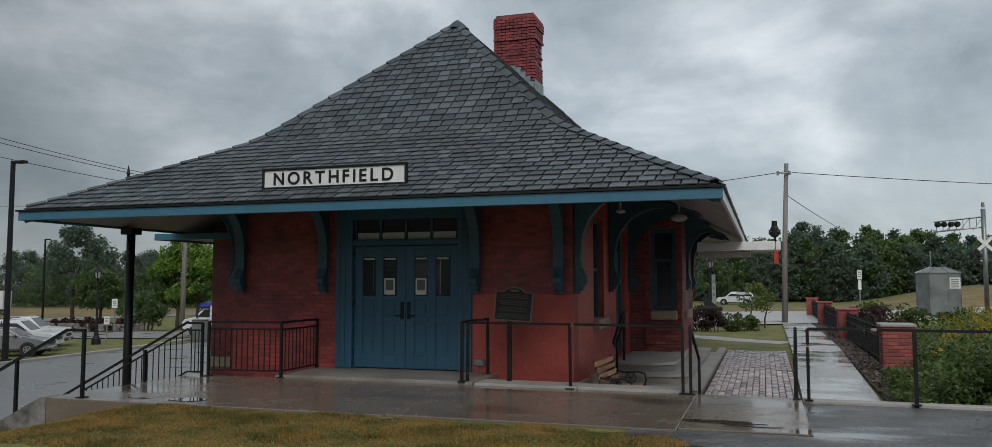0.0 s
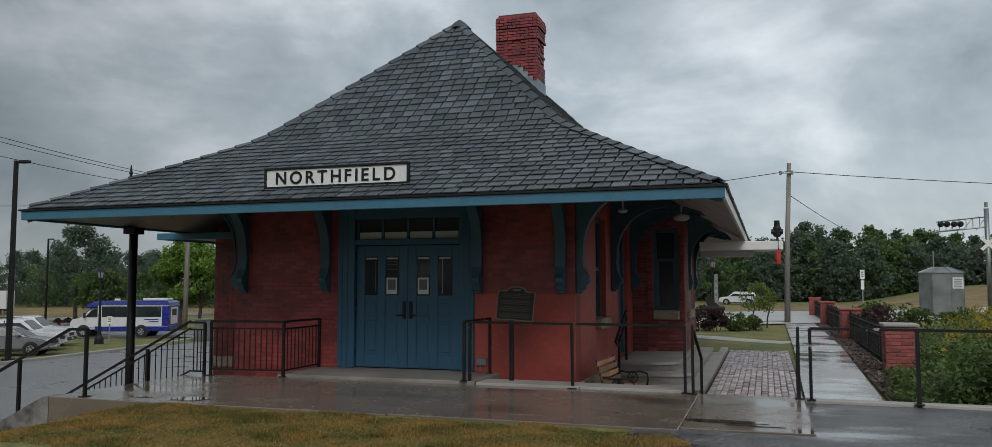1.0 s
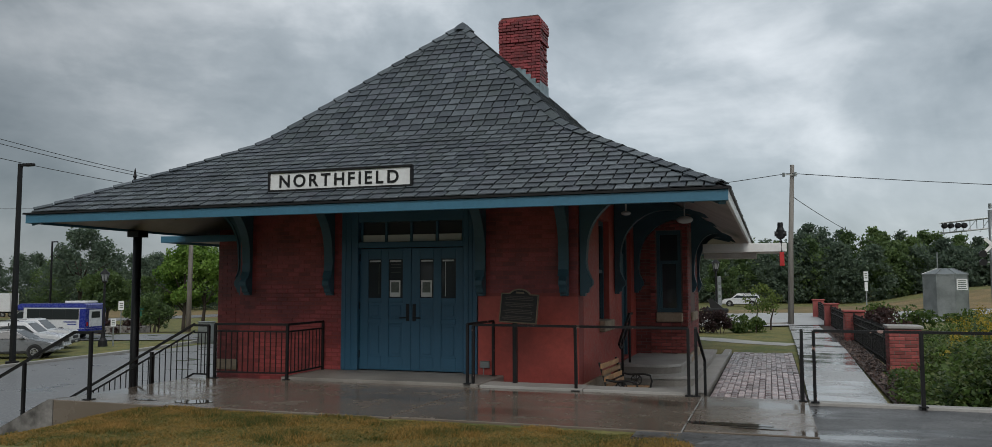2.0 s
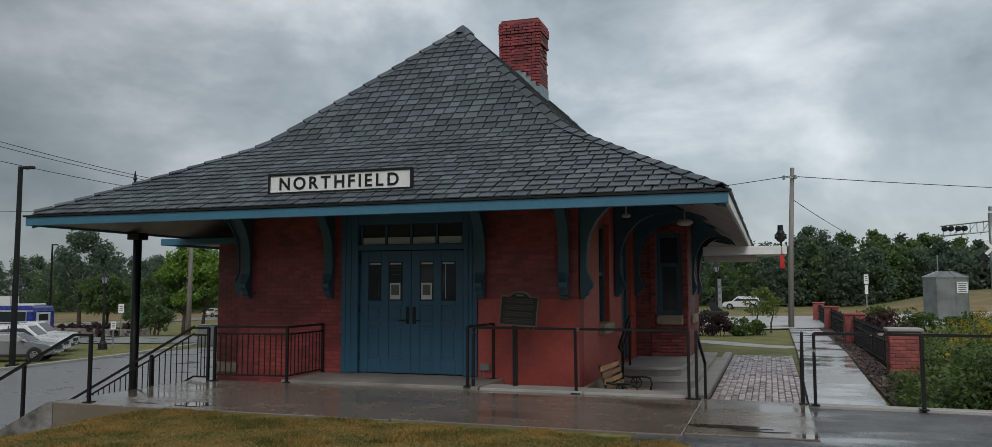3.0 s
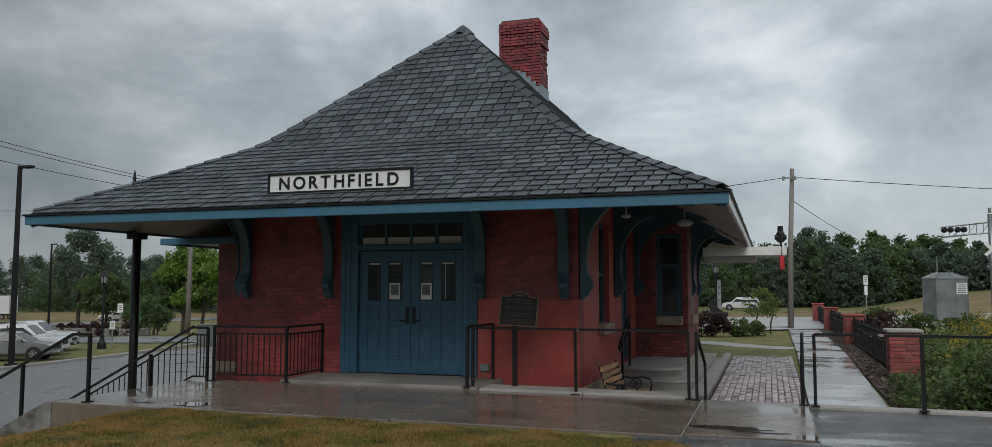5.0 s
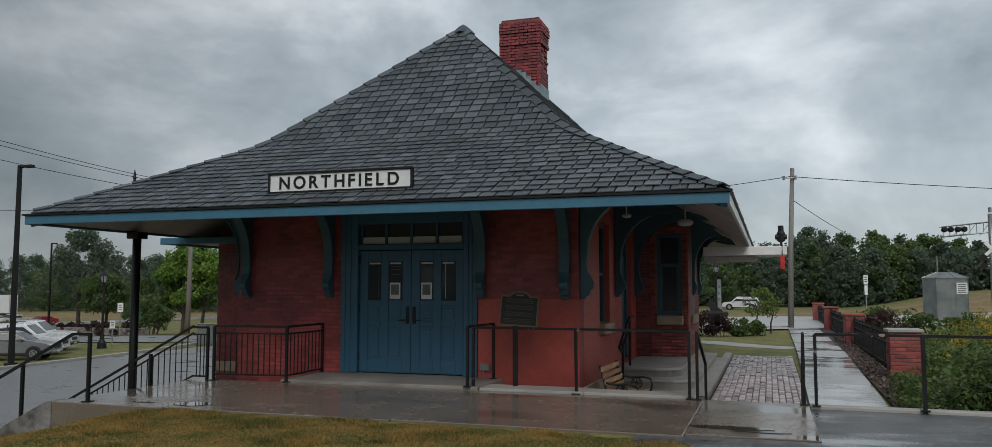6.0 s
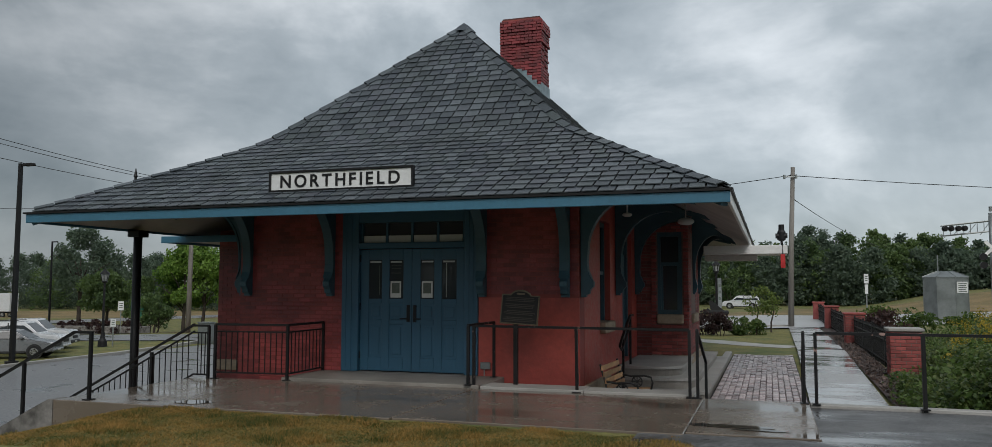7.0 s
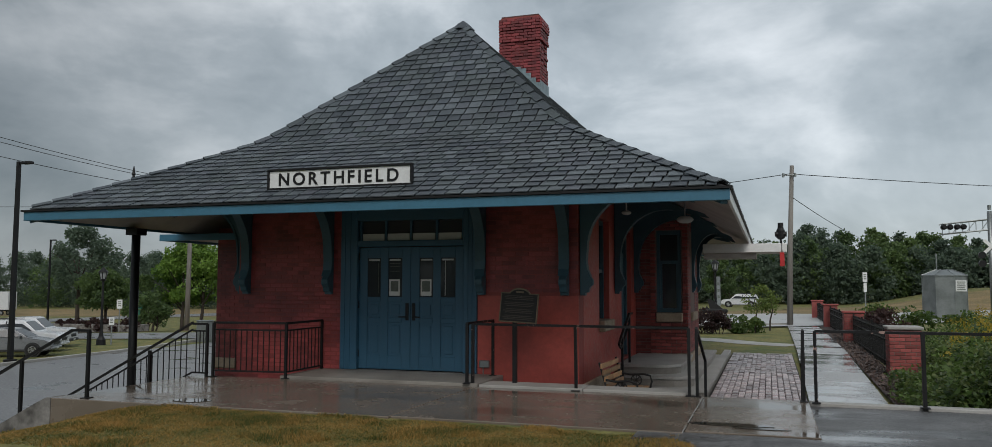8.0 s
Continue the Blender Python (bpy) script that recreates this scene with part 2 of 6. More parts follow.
M = {
    "brick": mat("painted red brick", (0.30, 0.056, 0.054), 0.48, vary=0.5, scale=1.3, grain=26, bump=0.4, tint=(0.15, 0.030, 0.034), rand=0.26, island=0.28),
    "mortar": mat("painted mortar", (0.25, 0.044, 0.036), 0.65, vary=0.3, scale=1.3, grain=40, tint=(0.15, 0.03, 0.026)),
    "parge": mat("thick red wall paint", (0.385, 0.068, 0.05), 0.48, vary=0.36, scale=1.2, grain=16, bump=0.35, tint=(0.25, 0.044, 0.036)),
    "rawbrick": mat("red clay brick", (0.27, 0.066, 0.058), 0.75, vary=0.35, scale=2.5, grain=40, bump=0.35, tint=(0.17, 0.036, 0.033), rand=0.38, island=0.38),
    "chimbrick": mat("red chimney brick", (0.20, 0.030, 0.033), 0.6, vary=0.35, scale=2.5, grain=40, bump=0.35, tint=(0.13, 0.022, 0.026), rand=0.4, island=0.4),
    "rawmortar": mat("grey mortar", (0.19, 0.135, 0.12), 0.9, vary=0.3, grain=40),
    "darkmortar": mat("dark mortar", (0.12, 0.05, 0.045), 0.9, vary=0.3, grain=40),
    "blue": mat("blue-green door paint", (0.026, 0.090, 0.148), 0.42, vary=0.2, scale=1.5, grain=30, bump=0.08, tint=(0.021, 0.073, 0.118)),
    "fascia": mat("blue fascia paint", (0.042, 0.14, 0.21), 0.4, vary=0.2, scale=2.0, grain=25, bump=0.08, tint=(0.033, 0.11, 0.165)),
    # Door blue darkened and dulled: eave shade painted into brackets and side frames.
    "shaded_blue": mat("teal trim paint darkened for eave shade", (0.030, 0.085, 0.115), 0.45, vary=0.2, scale=2, grain=30, bump=0.08),
    "soffit": mat("pale soffit boards", (0.46, 0.44, 0.41), 0.6, vary=0.2, scale=1.5, grain=20),
    "white": mat("white paint", (0.72, 0.72, 0.70), 0.45, vary=0.1, scale=2, grain=30, bump=0.05),
    "shingle": shingle_mat("weathered slate shingle"),
    "underlay": mat("dark roof underlay", (0.02, 0.021, 0.023), 0.9),
    "black": mat("black painted steel", (0.009, 0.009, 0.0095), 0.5, vary=0.4, scale=3, grain=40, bump=0.1, spec=0.3),
    "iron": mat("black cast iron", (0.012, 0.012, 0.012), 0.5, vary=0.3, grain=40, bump=0.2),
    "signwhite": mat("white sign enamel", (0.66, 0.67, 0.66), 0.4, vary=0.1, scale=4, grain=30, bump=0.04),
    "bronze": mat("dark bronze plaque", (0.010, 0.009, 0.008), 0.5, metal=0.2, vary=0.3, grain=30, spec=0.25),
    "bronze_edge": mat("raised bronze letters", (0.10, 0.075, 0.045), 0.4, metal=0.6, vary=0.3, grain=30),
    "concrete": mat("wet concrete", (0.165, 0.138, 0.112), 0.22, vary=0.28, scale=0.45, grain=2.2, bump=0.004, tint=(0.115, 0.09, 0.068), wet=0.42, fine=0.25),
    "pad_concrete": mat("damp worn concrete", (0.25, 0.235, 0.21), 0.5, vary=0.35, scale=1.0, grain=40, bump=0.12, tint=(0.14, 0.125, 0.108)),
    "dry_concrete": mat("pale concrete", (0.33, 0.32, 0.30), 0.6, vary=0.25, scale=1.2, grain=40, bump=0.15, tint=(0.22, 0.21, 0.19)),
    "cheek": mat("stained concrete wall", (0.21, 0.20, 0.185), 0.7, vary=0.5, scale=3.2, grain=24, bump=0.35, tint=(0.06, 0.056, 0.05)),
    "walkway": mat("wet pale concrete walk", (0.33, 0.33, 0.325), 0.35, vary=0.25, scale=0.7, grain=30, bump=0.06, tint=(0.23, 0.225, 0.22), wet=0.6),
    "asphalt": mat("wet asphalt", (0.115, 0.114, 0.113), 0.55, vary=0.7, scale=1.3, grain=24, bump=1.0, depth=0.012, tint=(0.05, 0.05, 0.05), wet=0.46, fine=1.6),
    "roadwet": mat("wet asphalt road", (0.16, 0.16, 0.162), 0.40, vary=0.25, scale=0.15, grain=12, bump=0.06, tint=(0.115, 0.115, 0.117), wet=0.36),
    # Base colour raised to stand in for sky reflected in the wet surface.
    "street": mat("wet street concrete paled for reflected sky", (0.36, 0.36, 0.355), 0.5, vary=0.25, scale=0.12, grain=8, bump=0.05, tint=(0.26, 0.26, 0.255), wet=0.2),
    "paver": mat("wet brick paver", (0.37, 0.31, 0.31), 0.32, vary=0.35, scale=2, grain=50, bump=0.25, tint=(0.21, 0.165, 0.165), rand=0.5, island=0.5),
    "joint": mat("dark sand joint", (0.022, 0.019, 0.018), 0.9, vary=0.3),
    "stone": mat("tan limestone", (0.36, 0.29, 0.21), 0.8, vary=0.35, scale=4, grain=25, bump=0.5, depth=0.02, tint=(0.24, 0.18, 0.125), rand=0.15),
    "grass": mat("summer grass", (0.165, 0.145, 0.04), 0.9, vary=0.5, scale=0.8, grain=9, bump=0.8, depth=0.04, tint=(0.066, 0.09, 0.02), fine=1.2),
    "blade": leaf_mat("grass blades", (0.075, 0.10, 0.02), (0.45, 0.265, 0.078), 0.6, 1.6),
    # Leaf colour lifted and evened out, putting distance haze into it.
    "leaf_hazed": leaf_mat("hazed dark tree leaves", (0.086, 0.124, 0.088), (0.118, 0.166, 0.104)),
    "leaf_mid": leaf_mat("green tree leaves", (0.068, 0.115, 0.042), (0.135, 0.20, 0.062)),
    "leaf_bright": leaf_mat("bright green leaves", (0.075, 0.155, 0.026), (0.21, 0.335, 0.06)),
    "leaf_shrub": leaf_mat("shrub leaves", (0.05, 0.095, 0.022), (0.17, 0.22, 0.05)),
    "leaf_garden": leaf_mat("olive garden leaves", (0.03, 0.062, 0.016), (0.16, 0.20, 0.06), 0.5, 0.9),
    "water": glass_mat("still rain water", (0.035, 0.032, 0.028), 0.02),
    "leaf_purple": leaf_mat("purple shrub leaves", (0.035, 0.02, 0.02), (0.075, 0.04, 0.035)),
    "flower": leaf_mat("yellow goldenrod", (0.30, 0.22, 0.02), (0.45, 0.36, 0.05)),
    "bark": mat("tree bark", (0.055, 0.042, 0.032), 0.9, vary=0.4, scale=2, grain=14, bump=0.6, depth=0.03),
    "polewood": mat("weathered pole wood", (0.22, 0.205, 0.185), 0.85, vary=0.35, scale=1.0, grain=14, bump=0.4, stretch=(6, 6, 0.5)),
    "wood": mat("varnished bench slat", (0.46, 0.27, 0.13), 0.45, vary=0.3, scale=4, grain=25, bump=0.15, tint=(0.2, 0.09, 0.035), rand=0.3),
    "steel": mat("galvanised steel", (0.27, 0.29, 0.285), 0.42, metal=0.75, vary=0.25, scale=1.5, grain=14, bump=0.06),
    "mulch": mat("wet brown mulch", (0.06, 0.036, 0.03), 0.75, vary=0.5, scale=4, grain=30, bump=0.9, depth=0.03),
    "glass": glass_mat("dark window glass"),
    "carglass": glass_mat("car glass", (0.02, 0.025, 0.028), 0.04),
    "dark": mat("dark interior", (0.012, 0.012, 0.013), 0.9),
    "blind": mat("pale roller blind", (0.50, 0.52, 0.52), 0.7, vary=0.1),
    "frosted": mat("dim frosted lamp glass", (0.26, 0.27, 0.27), 0.5, vary=0.1),
    "paper": mat("white notice paper", (0.62, 0.62, 0.60), 0.7, vary=0.1),
    "ink": mat("grey notice print", (0.12, 0.14, 0.12), 0.7, vary=0.3, scale=20),
    "tyre": mat("black tyre rubber", (0.012, 0.012, 0.012), 0.8, coords="object"),
    "rim": mat("alloy rim", (0.45, 0.45, 0.46), 0.3, metal=0.8, coords="object"),
    "lampglass": mat("headlamp lens", (0.55, 0.56, 0.58), 0.15, coords="object"),
    "taillamp": mat("red tail lamp", (0.35, 0.01, 0.01), 0.2, coords="object"),
    "redlens": mat("red signal blade", (0.5, 0.03, 0.03), 0.4),
    "bumper": mat("dark bumper plastic", (0.02, 0.02, 0.021), 0.6, coords="object"),
    "flash": mat("zinc flashing", (0.24, 0.31, 0.33), 0.4, metal=0.6, vary=0.35, scale=5),
    "chip": mat("wet bark chip", (0.105, 0.072, 0.058), 0.55, vary=0.4, scale=6, grain=40, tint=(0.045, 0.03, 0.026), island=0.6),
    "bronze_text": mat("worn bronze lettering", (0.04, 0.034, 0.026), 0.5, metal=0.6, vary=0.3, grain=30),
    "leaf_tall": leaf_mat("pale green herb leaves", (0.06, 0.11, 0.022), (0.17, 0.25, 0.07), 0.5, 1.4),
    "green_sign": mat("green road sign", (0.015, 0.13, 0.075), 0.4),
    "drygrass": mat("dry tan bank grass", (0.225, 0.155, 0.068), 0.95, vary=0.45, scale=0.2, grain=4, bump=0.7, depth=0.1, tint=(0.12, 0.10, 0.036), fine=0.9),
}


def chipped_mat(name, col, under):
    """Black rail paint, chipped here and there down to pale primer."""
    m = mat(name, col, 0.5, vary=0.4, scale=3, grain=40, bump=0.1, spec=0.3)
    nt = m.node_tree
    n, l = nt.nodes.new, nt.links.new
    b = nt.nodes["Principled BSDF"]
    g, t, r, k = n("ShaderNodeNewGeometry"), n("ShaderNodeTexNoise"), n("ShaderNodeMapRange"), n("ShaderNodeMix")
    t.inputs["Scale"].default_value, t.inputs["Detail"].default_value = 7.5, 4
    l(g.outputs["Position"], t.inputs["Vector"])
    r.inputs["From Min"].default_value, r.inputs["From Max"].default_value = 0.66, 0.69
    l(t.outputs["Fac"], r.inputs["Value"])
    k.data_type = "RGBA"
    k.inputs[7].default_value = (*under, 1)
    l(r.outputs["Result"], k.inputs[0])
    l(b.inputs["Base Color"].links[0].from_socket, k.inputs[6])
    l(k.outputs[2], b.inputs["Base Color"])
    return m


M["chipped"] = chipped_mat("chipped black rail paint", (0.009, 0.009, 0.0095), (0.30, 0.20, 0.17))


def paint(name, col, rough=0.25):
    m = mat(name, col, rough, vary=0.06, scale=1, grain=8, bump=0.01, coords="object")
    m.node_tree.nodes["Principled BSDF"].inputs["Coat Weight"].default_value = 0.3
    return m


M["carglass"].node_tree.nodes["Principled BSDF"].inputs["Specular IOR Level"].default_value = 0.28
M["silver"] = paint("silver car paint", (0.15, 0.157, 0.165), 0.32)
M["carwhite"] = paint("white car paint", (0.56, 0.57, 0.58), 0.28)
M["busblue"] = paint("royal blue bus paint", (0.012, 0.022, 0.20), 0.28)
M["carred"] = paint("red car paint", (0.32, 0.012, 0.016), 0.28)
M["cartan"] = paint("pale tan car paint", (0.45, 0.42, 0.36), 0.3)


# ---- building blocks ----
def part(name, bm, material, parent=None, label="", smooth=False):
    me = bpy.data.meshes.new(name)
    bm.to_mesh(me)
    bm.free()
    me.materials.append(M[material])
    if smooth:
        for p in me.polygons:
            p.use_smooth = True
    ob = new(name, me)
    ob.parent = parent
    return tagged(ob, label)


def piece(name, mesh, parent, m):
    ob = new(name, mesh)
    ob.parent = parent
    ob.matrix_basis = m
    return ob


def empty(name, x=0, y=0, z=0, rz=0):
    ob = new(name)
    ob.matrix_basis = pose(x, y, z, 0, 0, rz)
    return ob


def box(x0, x1, y0, y1, z0, z1, bm=None, bevel=0.0, m=None):
    bm = bm or bmesh.new()
    r = bmesh.ops.create_cube(bm, size=1)
    mm = Matrix.Translation(((x0 + x1) / 2, (y0 + y1) / 2, (z0 + z1) / 2)) @ Matrix.Diagonal((x1 - x0, y1 - y0, z1 - z0, 1))
    if m:
        mm = m @ mm
    bmesh.ops.transform(bm, matrix=mm, verts=r["verts"])
    if bevel:
        es = list({e for v in r["verts"] for e in v.link_edges})
        bmesh.ops.bevel(bm, geom=es, offset=bevel, segments=1, affect="EDGES")
    return bm


def rod(points, radius, bm=None, seg=8, square=False):
    """A bar along points; radius one number or one a point."""
    bm = bm or bmesh.new()
    pts = [Vector(p) for p in points]
    rad = radius if isinstance(radius, (list, tuple)) else [radius] * len(pts)
    seg = 4 if square else seg
    rings = []
    for i, p in enumerate(pts):
        d = (pts[min(i + 1, len(pts) - 1)] - pts[max(i - 1, 0)]).normalized()
        ref = Vector((0, 0, 1)) if abs(d.z) < 0.9 else Vector((0, 1, 0))
        u = d.cross(ref).normalized()
        w = u.cross(d).normalized()
        off = math.pi / 4 if square else 0
        rr = rad[i] * (1.414 if square else 1)
        rings.append([bm.verts.new(p + rr * (math.cos(off + 2 * math.pi * k / seg) * u + math.sin(off + 2 * math.pi * k / seg) * w)) for k in range(seg)])
    for a, b in zip(rings, rings[1:]):
        for k in range(seg):
            bm.faces.new((a[k], a[(k + 1) % seg], b[(k + 1) % seg], b[k]))
    bm.faces.new(rings[0][::-1])
    bm.faces.new(rings[-1])
    bmesh.ops.recalc_face_normals(bm, faces=bm.faces[:])
    return bm


def prism(outline, thick, m, bm=None):
    """A flat outline of (a, b) extruded by thick along its third axis, at the pose m."""
    bm = bm or bmesh.new()
    lo = [bm.verts.new(m @ Vector((a, b, -thick / 2))) for a, b in outline]
    hi = [bm.verts.new(m @ Vector((a, b, thick / 2))) for a, b in outline]
    fs = [bm.faces.new(lo[::-1]), bm.faces.new(hi)]
    k = len(outline)
    for i in range(k):
        fs.append(bm.faces.new((lo[i], lo[(i + 1) % k], hi[(i + 1) % k], hi[i])))
    bmesh.ops.recalc_face_normals(bm, faces=fs)
    return bm


def fast_mesh(name, quads, material):
    """A mesh object from an array of quads, N x 4 x 3."""
    q = np.asarray(quads, dtype=np.float32)
    k = len(q)
    me = bpy.data.meshes.new(name)
    me.vertices.add(4 * k)
    me.vertices.foreach_set("co", q.reshape(-1))
    me.loops.add(4 * k)
    me.loops.foreach_set("vertex_index", np.arange(4 * k, dtype=np.int32))
    me.polygons.add(k)
    me.polygons.foreach_set("loop_start", np.arange(0, 4 * k, 4, dtype=np.int32))
    me.update(calc_edges=True)
    me.materials.append(M[material])
    return new(name, me)


def boxes_mesh(name, blocks, material, parent=None):
    """Many blocks, each (matrix, size), as one mesh."""
    unit = np.array([[x, y, z] for x in (-0.5, 0.5) for y in (-0.5, 0.5) for z in (-0.5, 0.5)])
    faces = [(0, 1, 3, 2), (4, 6, 7, 5), (0, 4, 5, 1), (2, 3, 7, 6), (0, 2, 6, 4), (1, 5, 7, 3)]
    vs, fs = [], []
    for i, (m, s) in enumerate(blocks):
        a = np.array(m)
        vs.append((unit * np.array(s)) @ a[:3, :3].T + a[:3, 3])
        fs += [tuple(8 * i + j for j in f) for f in faces]
    me = bpy.data.meshes.new(name)
    me.from_pydata(np.concatenate(vs).tolist(), [], fs)
    me.materials.append(M[material])
    ob = new(name, me)
    ob.parent = parent
    return ob


def block_data(name, sx, sy, sz, material, bevel=0.006):
    bm = box(-sx / 2, sx / 2, -sy / 2, sy / 2, -sz / 2, sz / 2)
    bmesh.ops.bevel(bm, geom=bm.edges[:], offset=bevel, segments=1, affect="EDGES")
    me = bpy.data.meshes.new(name)
    bm.to_mesh(me)
    bm.free()
    me.materials.append(M[material])
    return me


def smooth01(a, b, x):
    t = min(1.0, max(0.0, (x - a) / (b - a)))
    return t * t * (3 - 2 * t)


# ---- ground ----
LOT = -2.3


def ground_z(x, y):
    """Height of the land: the lawn before the platform, the lower plaza beside it, the lot and the far road below."""
    r = math.hypot(x, y)
    right = -0.56 + 0.5 * smooth01(11.15, 11.02, y) if x > -8.6 else -0.56
    right -= 0.45 * smooth01(58, 76, y) + 0.4 * smooth01(76, 118, y)
    right += 2.6 * smooth01(84, 120, y) * smooth01(6, 26, x - 0.08 * (y - 90))
    left = LOT - 2.3 * smooth01(66, 115, r)
    front = -0.025 - 0.75 * smooth01(-7.0, -9.6, x) - 1.5 * smooth01(-9.4, -13.0, x)
    f = smooth01(8.35, 8.9, y)
    if y < 30:
        k = smooth01(-8.4, -9.0, x)
        back = left * k + right * (1 - k)
    else:
        k = smooth01(-0.12, -0.32, x / y)
        back = left * k + right * (1 - k)
    return front * (1 - f) + back * f


def axis(marks):
    out = []
    for (a, s), (b, _) in zip(marks, marks[1:]):
        k = max(1, round((b - a) / s))
        out += [a + (b - a) * i / k for i in range(k)]
    return out + [marks[-1][0]]


def ground():
    xs = axis([(-900, 60), (-160, 8), (-60, 3), (-16, 0.6), (-6, 1.0), (4, 2), (40, 6), (160, 60), (900, 60)])
    ys = axis([(-120, 20), (-10, 3), (3, 0.5), (8.2, 0.2), (9.4, 0.8), (11.0, 0.1), (11.2, 0.4), (12, 2), (40, 3), (130, 10), (260, 60), (1400, 60)])
    vs = [(x, y, ground_z(x, y)) for y in ys for x in xs]
    w = len(xs)
    fs = [(j * w + i, j * w + i + 1, (j + 1) * w + i + 1, (j + 1) * w + i) for j in range(len(ys) - 1) for i in range(w - 1)]
    me = bpy.data.meshes.new("ground")
    me.from_pydata(vs, [], fs)
    me.materials.append(M["grass"])
    for p in me.polygons:
        p.use_smooth = True
    tagged(new("ground", me), "mown summer grass, yellowing in patches", "ground", kind="structure")


def strip(name, line, width, material, lift, label, category, step=1.5, thick=0.0):
    """A band of paving draped over the land along a line of (x, y); width one number or one a point."""
    pts = [Vector((*p, 0)) for p in line]
    ws = width if isinstance(width, (list, tuple)) else [width] * len(pts)
    samples = []
    for (a, wa), (b, wb) in zip(zip(pts, ws), zip(pts[1:], ws[1:])):
        k = max(1, int((b - a).length / step))
        samples += [(a.lerp(b, i / k), wa + (wb - wa) * i / k) for i in range(k)]
    samples.append((pts[-1], ws[-1]))
    bm = bmesh.new()
    rows = []
    for i, (p, wd) in enumerate(samples):
        d = (samples[min(i + 1, len(samples) - 1)][0] - samples[max(i - 1, 0)][0]).normalized()
        s = Vector((-d.y, d.x, 0))
        k = max(2, int(wd / step))
        row = []
        for j in range(k + 1 if i == 0 else len(rows[0])):
            f = j / (k if i == 0 else len(rows[0]) - 1) - 0.5
            q = p + s * f * wd
            row.append(bm.verts.new((q.x, q.y, ground_z(q.x, q.y) + lift)))
        rows.append(row)
    for a, b in zip(rows, rows[1:]):
        for j in range(len(a) - 1):
            bm.faces.new((a[j], b[j], b[j + 1], a[j + 1]))
    if thick:
        r = bmesh.ops.extrude_face_region(bm, geom=bm.faces[:])
        bmesh.ops.translate(bm, verts=[v for v in r["geom"] if isinstance(v, bmesh.types.BMVert)], vec=(0, 0, -thick))
    bmesh.ops.recalc_face_normals(bm, faces=bm.faces[:])
    ob = part(name, bm, material)
    return tagged(ob, label, category, kind="structure")


ground()
strip("lot_drive", [(-9.5, 4), (-18, 12), (-25.5, 25), (-26.5, 34), (-27, 44), (-26, 60)], [6, 9, 14, 14, 14, 14], "roadwet", 0.05, "wet dark asphalt driveway beside the platform", "driveway")
strip("parking_lot", [(-52, 20), (-55, 37)], 26, "roadwet", 0.045, "wet asphalt parking lot with parked cars", "parking lot")
strip("lot_road", [(-18, 62.0), (-34, 53.8), (-41.5, 49.6), (-47, 47.6), (-60, 45.6), (-92, 41.0), (-120, 37)], 7.5, "roadwet", 0.06, "wet asphalt street passing the parking lot", "road")
strip("far_road", [(-88, 190), (-103, 150), (-112, 115), (-117, 95), (-127, 60), (-140, 20)], 11, "roadwet", 0.08, "wet asphalt road in the distance", "road", step=3)
strip("kerb", [(-33.0, 24), (-33.2, 28), (-33.9, 36.5), (-35.4, 43.6), (-36.2, 46.5)], 0.35, "dry_concrete", 0.16, "pale concrete kerb along the lot's grass strip", "kerb", thick=0.2)
strip("street", [(-26, 43.5), (-18, 45.0), (-4, 48.3), (3, 53), (7, 64), (11.5, 76), (22, 87), (40, 95), (90, 106)], [14, 15, 16.5, 14, 10, 9, 8, 8, 8], "street", 0.07, "wet concrete street beyond the lawn, paled for reflected sky", "road")
strip("street_kerb", [(-18, 36.9), (-4.4, 39.6), (0.7, 43.6)], 0.3, "dry_concrete", 0.14, "pale concrete kerb along the wet street", "kerb", thick=0.2)
strip("asphalt_drive", [(-1.3, -5.77), (0.425, -5.77)], 28.46, "asphalt", 0.017, "wet asphalt apron before the platform's end", "driveway")
strip("asphalt_drive", [(0.425, -4.5), (14, -4.5)], 31.0, "asphalt", 0.02, "wet dark asphalt drive beside the platform", "driveway")
strip("sidewalk", [(1.17, 11.3), (1.19, 15), (1.43, 27), (1.50, 46)], [1.22, 1.22, 1.38, 1.36], "walkway", 0.06, "wet pale concrete sidewalk", "sidewalk")
strip("garden_path", [(0.74, 29.3), (-0.6, 30.0), (-2.2, 31.6), (-5, 32.8), (-9, 32.6)], [1.3, 1.3, 1.4, 1.2, 1.0], "dry_concrete", 0.012, "narrow pale concrete garden path", "path", step=0.6)
strip("mulch_bed", [(2.12, 11.4), (2.40, 27), (2.55, 44)], 0.58, "mulch", 0.05, "wet brown mulch bed under the fence", "flower bed")


